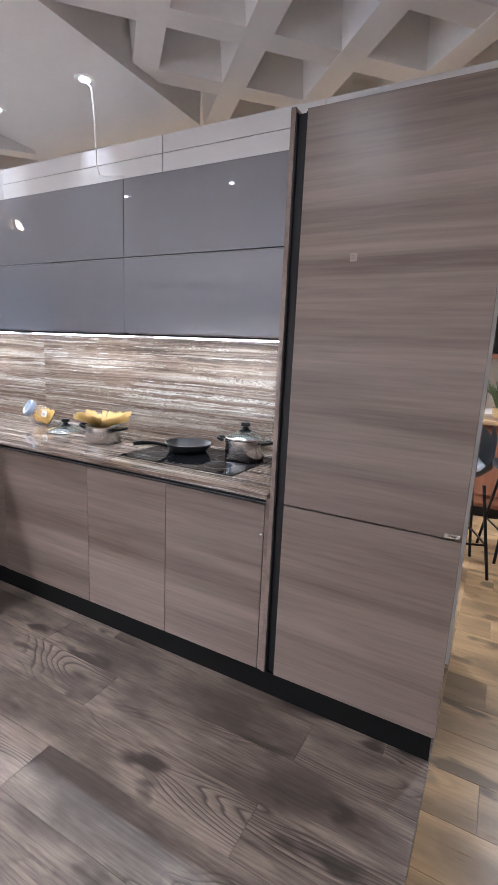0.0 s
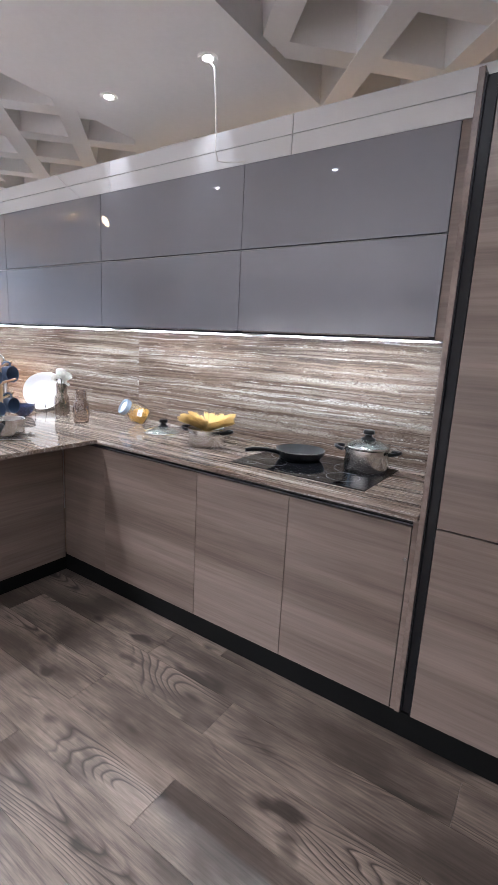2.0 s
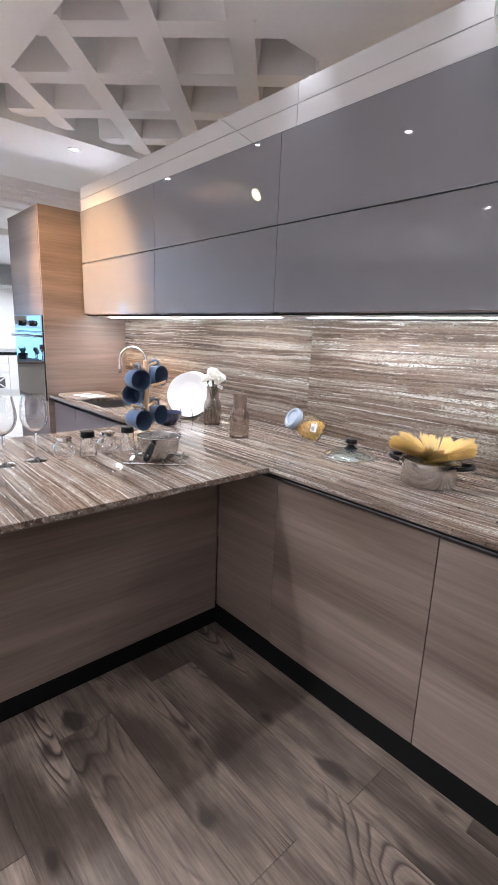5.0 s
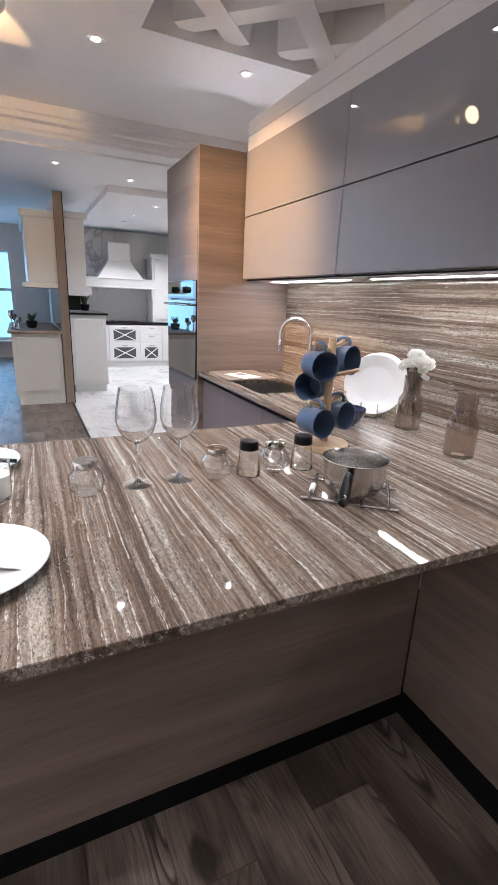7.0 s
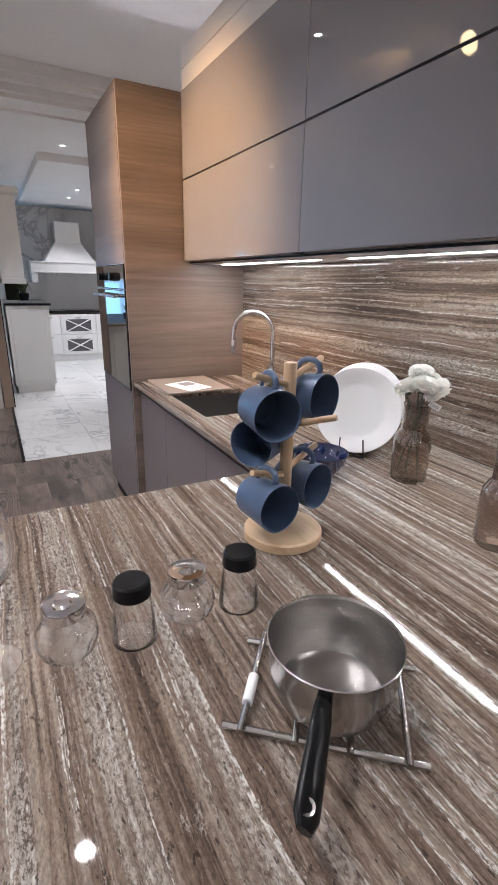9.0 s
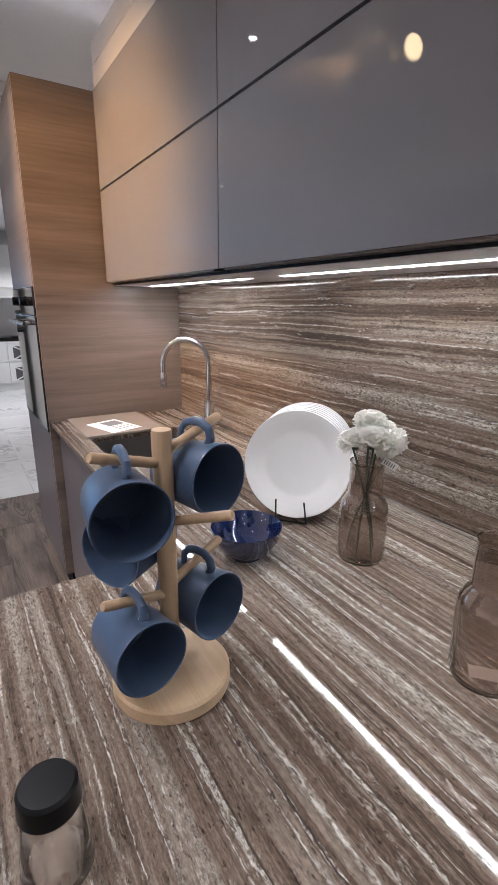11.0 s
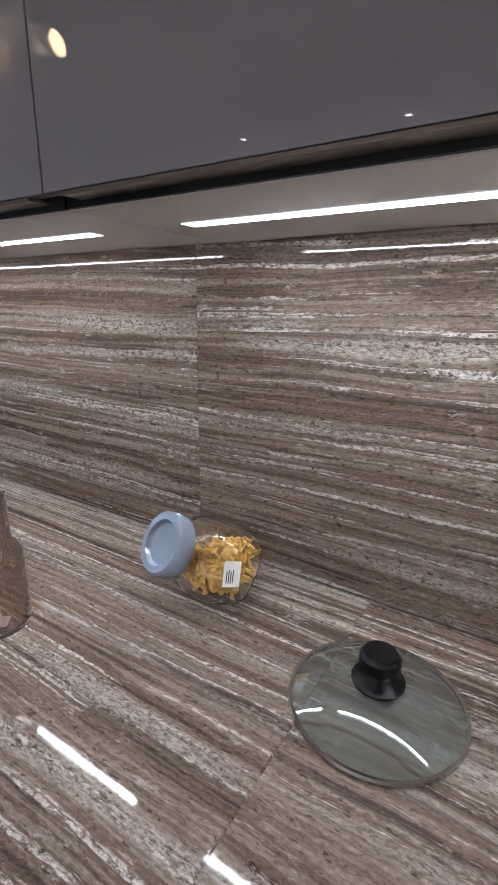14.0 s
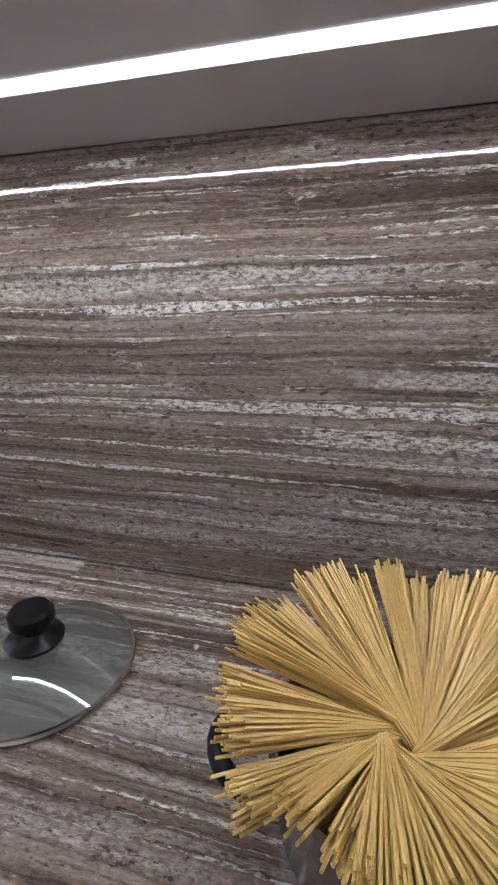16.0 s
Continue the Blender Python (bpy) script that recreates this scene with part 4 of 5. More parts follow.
outer = [(0, -0.063), (0.04, -0.063), (0.058, -0.058), (0.068, -0.045), (0.071, -0.02), (0.070, 0.012), (0.064, 0.032), (0.052, 0.044), (0.049, 0.052), (0.049, 0.07)]
inner = [(r - 0.003 if r > 0.01 else 0, z + (0.004 if z < -0.05 else 0)) for r, z in reversed(outer)]
lean = turn.inverted() @ Vector((-0.033, 0.0, 0.005))
bm = squarish(outer + inner)
for v in bm.verts:
    if v.co.z > 0:
        v.co += lean * (v.co.z / 0.07)
g = part("glass_body", bm, M["clear"], jar, "clear glass body", jm)
g.visible_shadow = False
part("lid", lathe([(0, 0.083), (0.036, 0.083), (0.0385, 0.086), (0.0405, 0.091), (0.051, 0.092), (0.0555, 0.088), (0.0565, 0.08), (0.0565, 0.062), (0.054, 0.058), (0.051, 0.058), (0.051, 0.078), (0, 0.078)], 48), M["lid_grey"], jar, "grey-blue plastic screw lid", jm @ Matrix.Translation(lean))
rng = random.Random(3)
bm = bmesh.new()
tries = 0
made = 0
while made < 420 and tries < 20000:
    tries += 1
    p = Vector((rng.uniform(-0.06, 0.06), rng.uniform(-0.06, 0.06), rng.uniform(-0.052, 0.03)))
    w = jm @ p
    if math.hypot(p.x, p.y) > 0.056 or w.z > 0.0725 + 0.024 + 0.010 * math.sin(40 * p.x):
        continue
    d = Vector((rng.gauss(0, 1), rng.gauss(0, 1), rng.gauss(0, 1))).normalized()
    tube([p - d * 0.010, p - d * 0.004, p + d * 0.004, p + d * 0.010], [0.0034, 0.0042, 0.0042, 0.0034], 7, bm)
    made += 1
tagged(part("pasta", bm, M["penne"], jar, "dry yellow pasta tubes", jm), kind="stuff")
lb = part("label", boxed(-0.016, 0.016, -0.0005, 0.0005, -0.021, 0.021), M["paper"], jar, "small white price label",
          Matrix.Translation((0.064, -0.036, 0.083)) @ pose(0, 0, 0, -16, 16, 60))
for i in range(4):
    part("print", boxed(-0.011 + 0.004 * i, -0.009 + 0.004 * i, -0.001, -0.0006, -0.015, 0.004 + 0.003 * (i % 2)), M["ink"], lb)


# ---- glass vessels ----
def carafe(x, y, label, name):
    c = thing(name, label, name, x, y, 0.9005)
    out = [(0, 0), (0.042, 0), (0.049, 0.004), (0.0515, 0.014), (0.0515, 0.115), (0.049, 0.132), (0.041, 0.146), (0.0365, 0.152), (0.0355, 0.158), (0.0365, 0.225), (0.0372, 0.2265)]
    inn = [(0.0352, 0.225), (0.0338, 0.158), (0.0345, 0.151), (0.0395, 0.1445), (0.047, 0.131), (0.0494, 0.115), (0.0494, 0.016), (0.046, 0.009), (0, 0.008)]
    g = part("glass", lathe(out + inn, 48), M["smoke"], c)
    g.visible_shadow = False
    return c


bt = carafe(-2.455, 1.595, "smoked glass carafe, empty, with a white sticker underneath", "carafe")
part("base_sticker", boxed(-0.022, 0.022, -0.013, 0.013, 0.0084, 0.0089), M["board"], bt, "", pose(0.005, -0.008, 0, 0, 0, 40))
vs = carafe(-2.81, 1.69, "smoked glass vase holding white flowers", "vase")

fl = thing("flowers", "bunch of white carnations with dark stems, in the vase", "flowers", -2.81, 1.69, 0.91)
rng = random.Random(11)


def carnation(r):
    """A head of many ruffled petals."""
    bm = bmesh.new()
    for ring, (count, lean, size) in enumerate(((10, 92, 0.85), (11, 70, 0.95), (11, 50, 1.0), (10, 32, 1.05), (8, 16, 1.05), (5, 4, 1.0))):
        for i in range(count):
            a = 360 * i / count + ring * 23 + rng.uniform(-9, 9)
            le = radians(lean + rng.uniform(-9, 9))
            n, w = 5, r * 0.5 * size
            rows = []
            for s in range(5):
                u = s / 4
                out = r * size * u
                wid = w * (0.3 + 0.95 * u)
                rowv = []
                for k in range(n):
                    q = k / (n - 1) * 2 - 1
                    ruff = 0.17 * r * u * u * math.sin(9 * q + ring * 2 + i) + rng.uniform(-0.02, 0.02) * r
                    curl = le + 0.28 * u
                    p = Vector((math.sin(curl) * out + math.cos(curl) * ruff, q * wid, math.cos(curl) * out * 0.85 - math.sin(curl) * ruff - 0.12 * abs(q) * r))
                    rowv.append(bm.verts.new(Matrix.Rotation(radians(a), 3, "Z") @ p))
                rows.append(rowv)
            for s in range(4):
                for k in range(n - 1):
                    bm.faces.new((rows[s][k], rows[s][k + 1], rows[s + 1][k + 1], rows[s + 1][k]))
    heart = bmesh.ops.create_icosphere(bm, subdivisions=3, radius=r * 0.74)["verts"]
    for v in heart:
        v.co *= 1 + rng.uniform(-0.03, 0.03)
        v.co.z = v.co.z * 0.8 + r * 0.2
    return bm


heads = ((-0.030, -0.034, 0.245, -26), (0.034, -0.018, 0.255, 24), (0.002, 0.040, 0.262, 8), (0.052, 0.034, 0.245, 34), (-0.004, 0.0, 0.285, -4))
for i, (fx, fy, fz, tilt) in enumerate(heads):
    fx, fy, fz = fx * 0.72, fy * 0.72, fz + 0.014
    part("flower_head", carnation(0.033 + 0.003 * (i % 2)), M["petal"], fl, "", pose(fx, fy, fz, -tilt * 0.5, tilt, 70 * i))
    part("calyx", lathe([(0, -0.022), (0.006, -0.02), (0.009, -0.008), (0.012, 0.004), (0, 0.004)], 14), M["stem"], fl, "", pose(fx, fy, fz, 0, tilt, 0))
    a = 1.3 * i
    part("stem", tube([(fx, fy, fz - 0.015), (fx * 0.55, fy * 0.55, 0.2), (fx * 0.1, fy * 0.1, 0.15), (0.022 * math.cos(a), 0.022 * math.sin(a), 0.07), (0.033 * math.cos(a), 0.033 * math.sin(a), 0.004)], 0.0022, 8), M["stem"], fl)
for i in range(6):
    a = radians(60 * i + 10)
    tube_pts = [(0.006 * math.cos(a), 0.006 * math.sin(a), 0.15), (0.018 * math.cos(a), 0.018 * math.sin(a), 0.175), (0.03 * math.cos(a), 0.03 * math.sin(a), 0.205)]
    part("leaf", tube(tube_pts, [0.003, 0.006, 0.001], 8, flat=0.25), M["stem"], fl)
tgp = part("price_tag", boxed(-0.016, 0.016, -0.0004, 0.0004, -0.009, 0.009), M["paper"], fl, "small white price tag", pose(0.042, 0.02, 0.218, 10, 25, 35))
for i in range(5):
    part("print", boxed(-0.012 + 0.005 * i, -0.010 + 0.005 * i, -0.0009, -0.0005, -0.005, 0.005), M["ink"], tgp)

# ---- plates in a wire rack ----
nrm = Vector((0.64, -0.77, 0))
facing = math.degrees(math.atan2(nrm.y, nrm.x))
PT = 15
plate_profile = [(0, 0.002), (0.075, 0.002), (0.085, 0.004), (0.105, 0.014), (0.126, 0.019), (0.1275, 0.0205), (0.126, 0.0225), (0.104, 0.0175), (0.083, 0.0075), (0.073, 0.0055), (0, 0.0055)]
pl0 = None
for i in range(7):
    back = 0.018 * i
    m = pose(-3.058 - 0.64 * back, 1.70 + 0.77 * back, 1.046) @ pose(0, 0, 0, 0, 0, facing) @ pose(0, 0, 0, 0, 90 - PT, 0)
    if pl0 is None:
        pl0 = thing("dinner_plate", "white porcelain dinner plate standing in a wire rack", "plate", group="plates in the rack")
        part("plate_body", lathe([(r * 1.085, z) for r, z in plate_profile], 72), M["china"], pl0)
        pl0.matrix_basis = m
    else:
        copy_thing(pl0, m)
rk = thing("plate_rack", "thin black wire plate rack", "plate rack", -3.06, 1.70, 0.9005, rz=facing)
for s in (-0.04, 0.04):
    part("wire", tube([(0.075, s * 0.9, 0.07), (0.058, s, 0.006), (0.05, s, 0.003), (-0.13, s, 0.003), (-0.145, s, 0.01), (-0.19, s, 0.11)], 0.0022, 8), M["black"], rk)
for q in (0.052, -0.05, -0.135):
    part("cross_wire", tube([(q, -0.042, 0.003), (q, 0.042, 0.003)], 0.0022, 8), M["black"], rk)

# bowl
bw = tagged(part("bowl", lathe([(0, 0.003), (0.028, 0.003), (0.03, 0.0), (0.035, 0.0), (0.036, 0.005), (0.058, 0.022), (0.074, 0.048), (0.0795, 0.073), (0.0785, 0.0745), (0.077, 0.073), (0.071, 0.049), (0.055, 0.025), (0.03, 0.009), (0, 0.0075)], 64), M["navy"]),
            "glossy navy blue ceramic bowl", "bowl")
bw.matrix_basis = pose(-2.948, 1.475, 0.9005)


# ---- mug tree ----
TX, TY = -2.697, 1.19
mt = thing("mug_tree", "round-based wooden mug stand with pegs", "mug tree", TX, TY, 0.9005)
part("base", lathe([(0, 0), (0.082, 0), (0.086, 0.003), (0.086, 0.020), (0.083, 0.024), (0, 0.024)], 56), M["beech_x"], mt)
part("post", lathe([(0, 0.024), (0.0135, 0.024), (0.0135, 0.383), (0.0125, 0.387), (0, 0.387)], 28), M["beech"], mt)
d1 = Vector((0.302, -0.953, 0))
d2 = Vector((0.86, 0.51, 0))
PEGS = [(d1, 0.345), (-d1, 0.358), (d2, 0.262), (-d2, 0.262), (d1, 0.151), (-d1, 0.163)]
UPW = 0.28
for d, z in PEGS:
    a = Vector((0, 0, z)) + d * 0.012
    b = Vector((0, 0, z)) + (d + Vector((0, 0, UPW))).normalized() * 0.108
    part("peg", tube([a, a.lerp(b, 0.5), b.lerp(a, 0.03), b], [0.0068, 0.0068, 0.0068, 0.0055], 14), M["beech"], mt)


def mug():
    mg = thing("mug", "matt blue stoneware mug hung by its handle", "mug", group="mugs on the stand")
    prof = [(0, 0), (0.036, 0), (0.041, 0.002), (0.0435, 0.008), (0.0505, 0.098), (0.0502, 0.1005), (0.0487, 0.1005), (0.0473, 0.097), (0.0406, 0.011), (0.036, 0.006), (0, 0.005)]
    part("cup", lathe(prof, 52), M["blue"], mg)
    hp = [(0.0465, 0, 0.08), (0.056, 0, 0.085), (0.068, 0, 0.082), (0.0755, 0, 0.07), (0.0765, 0, 0.054), (0.072, 0, 0.038), (0.061, 0, 0.027), (0.0435, 0, 0.025)]
    part("handle", tube(hp, 0.0062, 12, flat=0.75), M["blue"], mg)
    return mg


def hang(ob, d, z, along, opening, dip):
    """The pose of a mug whose handle (+x) points up and whose mouth (+z) points along opening."""
    spot = Vector((TX, TY, 0.9005 + z)) + (d + Vector((0, 0, UPW))).normalized() * along
    zax = (opening + Vector((0, 0, dip))).normalized()
    yax = zax.cross(Vector((0, 0, 1))).normalized()
    xax = yax.cross(zax).normalized()
    m = Matrix((xax, yax, zax)).transposed().to_4x4()
    inner_top = m @ Vector((0.0695, 0, 0.055))
    m.translation = spot - inner_top + Vector((0, 0, 0.0072))
    return m


o1, o2 = Vector((0.953, 0.302, 0)), Vector((0.51, -0.86, 0))
first = mug()
o3, o4 = Vector((0.998, -0.06, 0)), Vector((0.99, 0.14, 0))
first.matrix_basis = hang(first, d1, 0.343, 0.066, o3, 0.0)
for d, z, along, op in ((-d1, 0.358, 0.06, o1), (-d2, 0.262, 0.062, o2), (d1, 0.149, 0.062, o4), (-d1, 0.163, 0.058, o1)):
    copy_thing(first, hang(first, d, z, along, op, 0.03))


# ---- things on the breakfast bar ----
def wine_glass(x, y):
    w = thing("wine_glass", "clear stemmed wine glass", "wine glass", x, y, 0.9005, group="wine glasses on the bar")
    foot = [(0, 0), (0.040, 0.0), (0.0415, 0.0012), (0.03, 0.003), (0.012, 0.007), (0.0045, 0.016), (0.0036, 0.06), (0.004, 0.108), (0.007, 0.1165), (0, 0.1165)]
    part("stem", lathe(foot, 44), M["clear"], w).visible_shadow = False
    out = [(0, 0.117), (0.009, 0.119), (0.029, 0.131), (0.046, 0.153), (0.0535, 0.18), (0.053, 0.21), (0.047, 0.245), (0.0425, 0.268)]
    inn = [(0.0417, 0.268), (0.0461, 0.245), (0.052, 0.21), (0.0525, 0.18), (0.045, 0.154), (0.028, 0.1325), (0.008, 0.121), (0, 0.12)]
    part("bowl", lathe(out + inn, 52), M["clear"], w).visible_shadow = False


wine_glass(-2.56, 0.492)
wine_glass(-2.565, 0.612)


def spice_jar(x, y):
    j = thing("spice_jar", "round clear glass jar with a shiny metal cap", "jar", x, y, 0.9005, group="round jars on the bar")
    out = [(0, 0), (0.026, 0), (0.032, 0.004), (0.042, 0.018), (0.0455, 0.036), (0.042, 0.055), (0.031, 0.068), (0.0285, 0.072), (0.0285, 0.08)]
    inn = [(0.0265, 0.08), (0.0265, 0.072), (0.029, 0.066), (0.0395, 0.054), (0.0432, 0.036), (0.0395, 0.018), (0.03, 0.0055), (0, 0.003)]
    g = part("glass", lathe(out + inn, 40), M["clear"], j)
    g.visible_shadow = False
    part("cap", lathe([(0, 0.0885), (0.006, 0.09), (0.012, 0.0885), (0.018, 0.0905), (0.024, 0.0895), (0.0305, 0.0915), (0.0315, 0.089), (0.0315, 0.074), (0.0295, 0.074), (0.0295, 0.086), (0, 0.086)], 40), M["chrome"], j, "embossed shiny metal cap")


def shaker(x, y):
    s = thing("shaker", "conical glass shaker with a black cap", "shaker", x, y, 0.9005, group="glass shakers on the bar")
    out = [(0, 0), (0.033, 0), (0.0355, 0.003), (0.0355, 0.012), (0.0275, 0.075), (0.0265, 0.084)]
    inn = [(0.0245, 0.084), (0.0255, 0.075), (0.0333, 0.012), (0.031, 0.004), (0, 0.003)]
    g = part("glass", lathe(out + inn, 40), M["clear"], s)
    g.visible_shadow = False
    part("cap", lathe([(0, 0.108), (0.025, 0.1075), (0.028, 0.104), (0.0295, 0.083), (0.028, 0.081), (0.0275, 0.1), (0, 0.102)], 36), M["bakelite"], s, "black plastic cap")


for y in (0.356, 0.715, 0.905):
    spice_jar(-2.54, y)
for y in (0.812, 0.996):
    shaker(-2.53, y)

# trivet and small saucepan
tv = thing("trivet", "slotted steel rod trivet", "trivet", -2.30, 1.012, 0.9005, rz=50)
for s in (-0.075, 0.075):
    part("rail", tube([(-0.125, s, 0.005), (0.125, s, 0.005)], 0.005, 12), M["steel"], tv)
for s in (-0.1, -0.033, 0.033, 0.1):
    part("rod", tube([(s, -0.088, 0.0145), (s, 0.088, 0.0145)], 0.0045, 12), M["steel"], tv)
part("tag", tube([(-0.1, -0.045, 0.0145), (-0.1, 0.0, 0.0145)], 0.0072, 12), M["paper"], tv, "crumpled clear-wrapped paper tag")
sp = thing("small_saucepan", "small brushed-steel saucepan with black handle", "saucepan", -2.29, 1.01, 0.9205, rz=-45)
part("body", lathe([(0, 0), (0.058, 0), (0.07, 0.006), (0.079, 0.025), (0.0835, 0.055), (0.0845, 0.087), (0.087, 0.091), (0.0855, 0.092), (0.0828, 0.087), (0.0818, 0.055), (0.0773, 0.026), (0.068, 0.009), (0, 0.004)], 60), M["steel"], sp)
hb = tube([(0.084, 0, 0.068), (0.1, 0, 0.072), (0.12, 0, 0.066), (0.16, 0, 0.05), (0.188, 0, 0.040), (0.2, 0, 0.038)], [0.012, 0.0135, 0.0145, 0.016, 0.0165, 0.01], 16, flat=0.55)
part("handle", hb, M["bakelite"], sp, "black plastic handle")
part("hanging_eye", lathe([(0.005, -0.0105), (0.008, -0.0115), (0.008, 0.0115), (0.005, 0.0105), (0.005, -0.0105)], 16), M["polished"], sp, "", pose(0.184, 0, 0.0415, 0, 15, 0))

# plates and candle at the end of the bar
pd = thing("dinner_plate", "large white plate with a table knife, on the bar", "plate", -2.245, 0.105, 0.9005)
part("plate_body", lathe([(0, 0.002), (0.085, 0.002), (0.097, 0.004), (0.125, 0.014), (0.148, 0.02), (0.1495, 0.0215), (0.148, 0.0235), (0.124, 0.0175), (0.095, 0.0075), (0.083, 0.0055), (0, 0.0055)], 72), M["china"], pd)
kn = thing("table_knife", "steel table knife resting on the plate", "knife", -2.25, 0.10, 0.9085, rz=62)
part("blade", tube([(0.0, 0, 0.002), (0.06, 0, 0.003), (0.11, 0, 0.003), (0.118, 0, 0.003)], [0.006, 0.0085, 0.006, 0.001], 10, flat=0.2), M["steel"], kn)
part("handle", tube([(-0.1, 0, 0.004), (-0.05, 0, 0.004), (0.0, 0, 0.003)], [0.006, 0.0065, 0.005], 10, flat=0.6), M["steel"], kn)
pe = thing("dinner_plate", "white plate with a black-handled knife, on the bar", "plate", -2.84, 0.075, 0.9005)
part("plate_body", lathe(plate_profile, 64), M["china"], pe)
k2 = thing("table_knife", "black-handled knife resting on the plate", "knife", -2.80, 0.13, 0.9245, rz=55)
part("handle", tube([(-0.08, 0, 0.0), (0, 0, 0.006), (0.075, 0, 0.012)], [0.006, 0.0075, 0.006], 10), M["bakelite"], k2)
cd = thing("candle_glass", "white wax candle in a clear glass tumbler", "candle", -2.575, 0.14, 0.9005)
g = part("tumbler", lathe([(0, 0), (0.04, 0), (0.043, 0.003), (0.0455, 0.1), (0.044, 0.1), (0.0415, 0.012), (0, 0.011)], 44), M["clear"], cd)
g.visible_shadow = False
part("wax", lathe([(0, 0.0115), (0.0408, 0.0125), (0.0425, 0.066), (0.041, 0.0675), (0, 0.066)], 40), M["wax"], cd)
part("wick", tube([(0, 0, 0.066), (0.001, 0, 0.075)], 0.0009, 6), M["black"], cd)

# ---- the far white kitchen ----
FX = -11.2
setting("wall_marble", boxed(-11.82, -11.72, 0.85, 5.0, FLOOR - 0.05, 2.62), M["marble_wall"], "white veined marble wall of the far kitchen", "wall")
hd = thing("range_hood", "white painted chimney hood with a deep mantel shelf", "range hood", -11.45, 2.06, 1.46)
bm = bmesh.new()
ring = [[bm.verts.new((sx * a, sy * b, z)) for sx, sy in ((-1, -1), (1, -1), (1, 1), (-1, 1))] for a, b, z in ((0.25, 0.43, 0.25), (0.24, 0.41, 0.28), (0.14, 0.21, 0.57))]
for a, b in zip(ring, ring[1:]):
    for i in range(4):
        bm.faces.new((a[i], a[(i + 1) % 4], b[(i + 1) % 4], b[i]))
bm.faces.new(ring[-1])
bm.faces.new(list(reversed(ring[0])))
part("canopy", bm, M["white"], hd)
part("chimney", boxed(-0.145, 0.145, -0.205, 0.205, 0.575, 0.90, 0.004), M["white"], hd)
part("collar", boxed(-0.15, 0.15, -0.215, 0.215, 0.565, 0.585, 0.004), M["white"], hd)
part("mantel", boxed(-0.27, 0.27, -0.66, 0.70, 0.09, 0.235, 0.004), M["white"], hd)
part("moulding", boxed(-0.27, 0.29, -0.68, 0.72, 0.225, 0.25, 0.006), M["white"], hd)
part("moulding", boxed(-0.27, 0.285, -0.67, 0.71, 0.065, 0.09, 0.006), M["white"], hd)
part("bracket", boxed(-0.26, 0.24, -0.66, -0.56, -0.1, 0.064, 0.01), M["white"], hd)
part("bracket", boxed(-0.26, 0.24, 0.60, 0.70, -0.1, 0.064, 0.01), M["white"], hd)


def drawer_unit(y0, y1, fronts, label):
    """fronts: (bottom, top, lattice) for each drawer."""
    c = thing("drawer_cabinet", label, "cabinet", 0, 0, 0, group="white drawer cabinets")
    part("body", boxed(FX - 0.5, FX - 0.004, y0, y1, 0.12, 0.845), M["white"], c)
    for z0, z1, lattice in fronts:
        d = part("drawer", boxed(FX - 0.003, FX + 0.018, y0 + 0.006, y1 - 0.006, z0, z1, 0.003), M["white"], c)
        part("handle", tube([(FX + 0.03, (y0 + y1) / 2 - 0.05, z1 - 0.045), (FX + 0.034, (y0 + y1) / 2, z1 - 0.05), (FX + 0.03, (y0 + y1) / 2 + 0.05, z1 - 0.045)], 0.008, 8), M["steel"], d)
        if lattice:
            a0, a1, b0, b1 = y0 + 0.09, y1 - 0.09, z0 + 0.045, z1 - 0.085
            part("lattice_pane", boxed(FX + 0.0185, FX + 0.0205, a0, a1, b0, b1), M["grey_glass"], d, "dark glass lattice pane")
            for s in (0, 1):
                part("lattice_bar", tube([(FX + 0.024, a0, b0 if s else b1), (FX + 0.024, a1, b1 if s else b0)], 0.011, 6), M["white"], d)
    part("plinth", boxed(FX - 0.3, FX - 0.03, y0, y1, 0, 0.12), M["white"], c)


drawer_unit(1.78, 2.40, ((0.135, 0.485, 1), (0.495, 0.84, 1)), "white drawer cabinet with lattice fronts")
drawer_unit(2.40, 2.86, ((0.135, 0.485, 1), (0.495, 0.665, 0), (0.675, 0.84, 0)), "white drawer cabinet with lattice front")
drawer_unit(1.40, 1.78, ((0.135, 0.485, 0), (0.495, 0.84, 0)), "plain white drawer cabinet")
drawer_unit(2.86, 3.5, ((0.135, 0.84, 0),), "plain white base cabinet")
tagged(part("far_worktop", boxed(-11.72, FX + 0.03, 1.35, 3.3, 0.848, 0.885, 0.004), M["granite"]), "black granite worktop of the white kitchen", "worktop")
tagged(part("gas_hob", boxed(-11.6, FX - 0.06, 1.9, 2.4, 0.8855, 0.9, 0.004), M["steel"]), "steel gas hob on the black worktop", "hob")
for yy in (2.62, 2.74):
    g = tagged(part("glass_bottle", lathe([(0, 0), (0.03, 0), (0.032, 0.1), (0.012, 0.14), (0.012, 0.18), (0.009, 0.18), (0.009, 0.14), (0.028, 0.1), (0.027, 0.01), (0, 0.01)], 16), M["clear"]), "clear glass bottle on the black worktop", "bottle")
    g.matrix_basis = pose(-11.4, yy, 0.8855)
tc = thing("tall_cabinet", "tall white painted cabinet with cornice", "cabinet", 0, 0, 0)
part("body", boxed(-11.7, FX - 0.02, 2.68, 3.4, 0.8855, 2.12), M["white"], tc)
part("cornice", boxed(-11.72, FX + 0.02, 2.64, 3.44, 2.12, 2.2, 0.02), M["white"], tc)
part("door", boxed(FX - 0.018, FX + 0.002, 2.72, 3.36, 0.95, 2.08, 0.006), M["white"], tc)

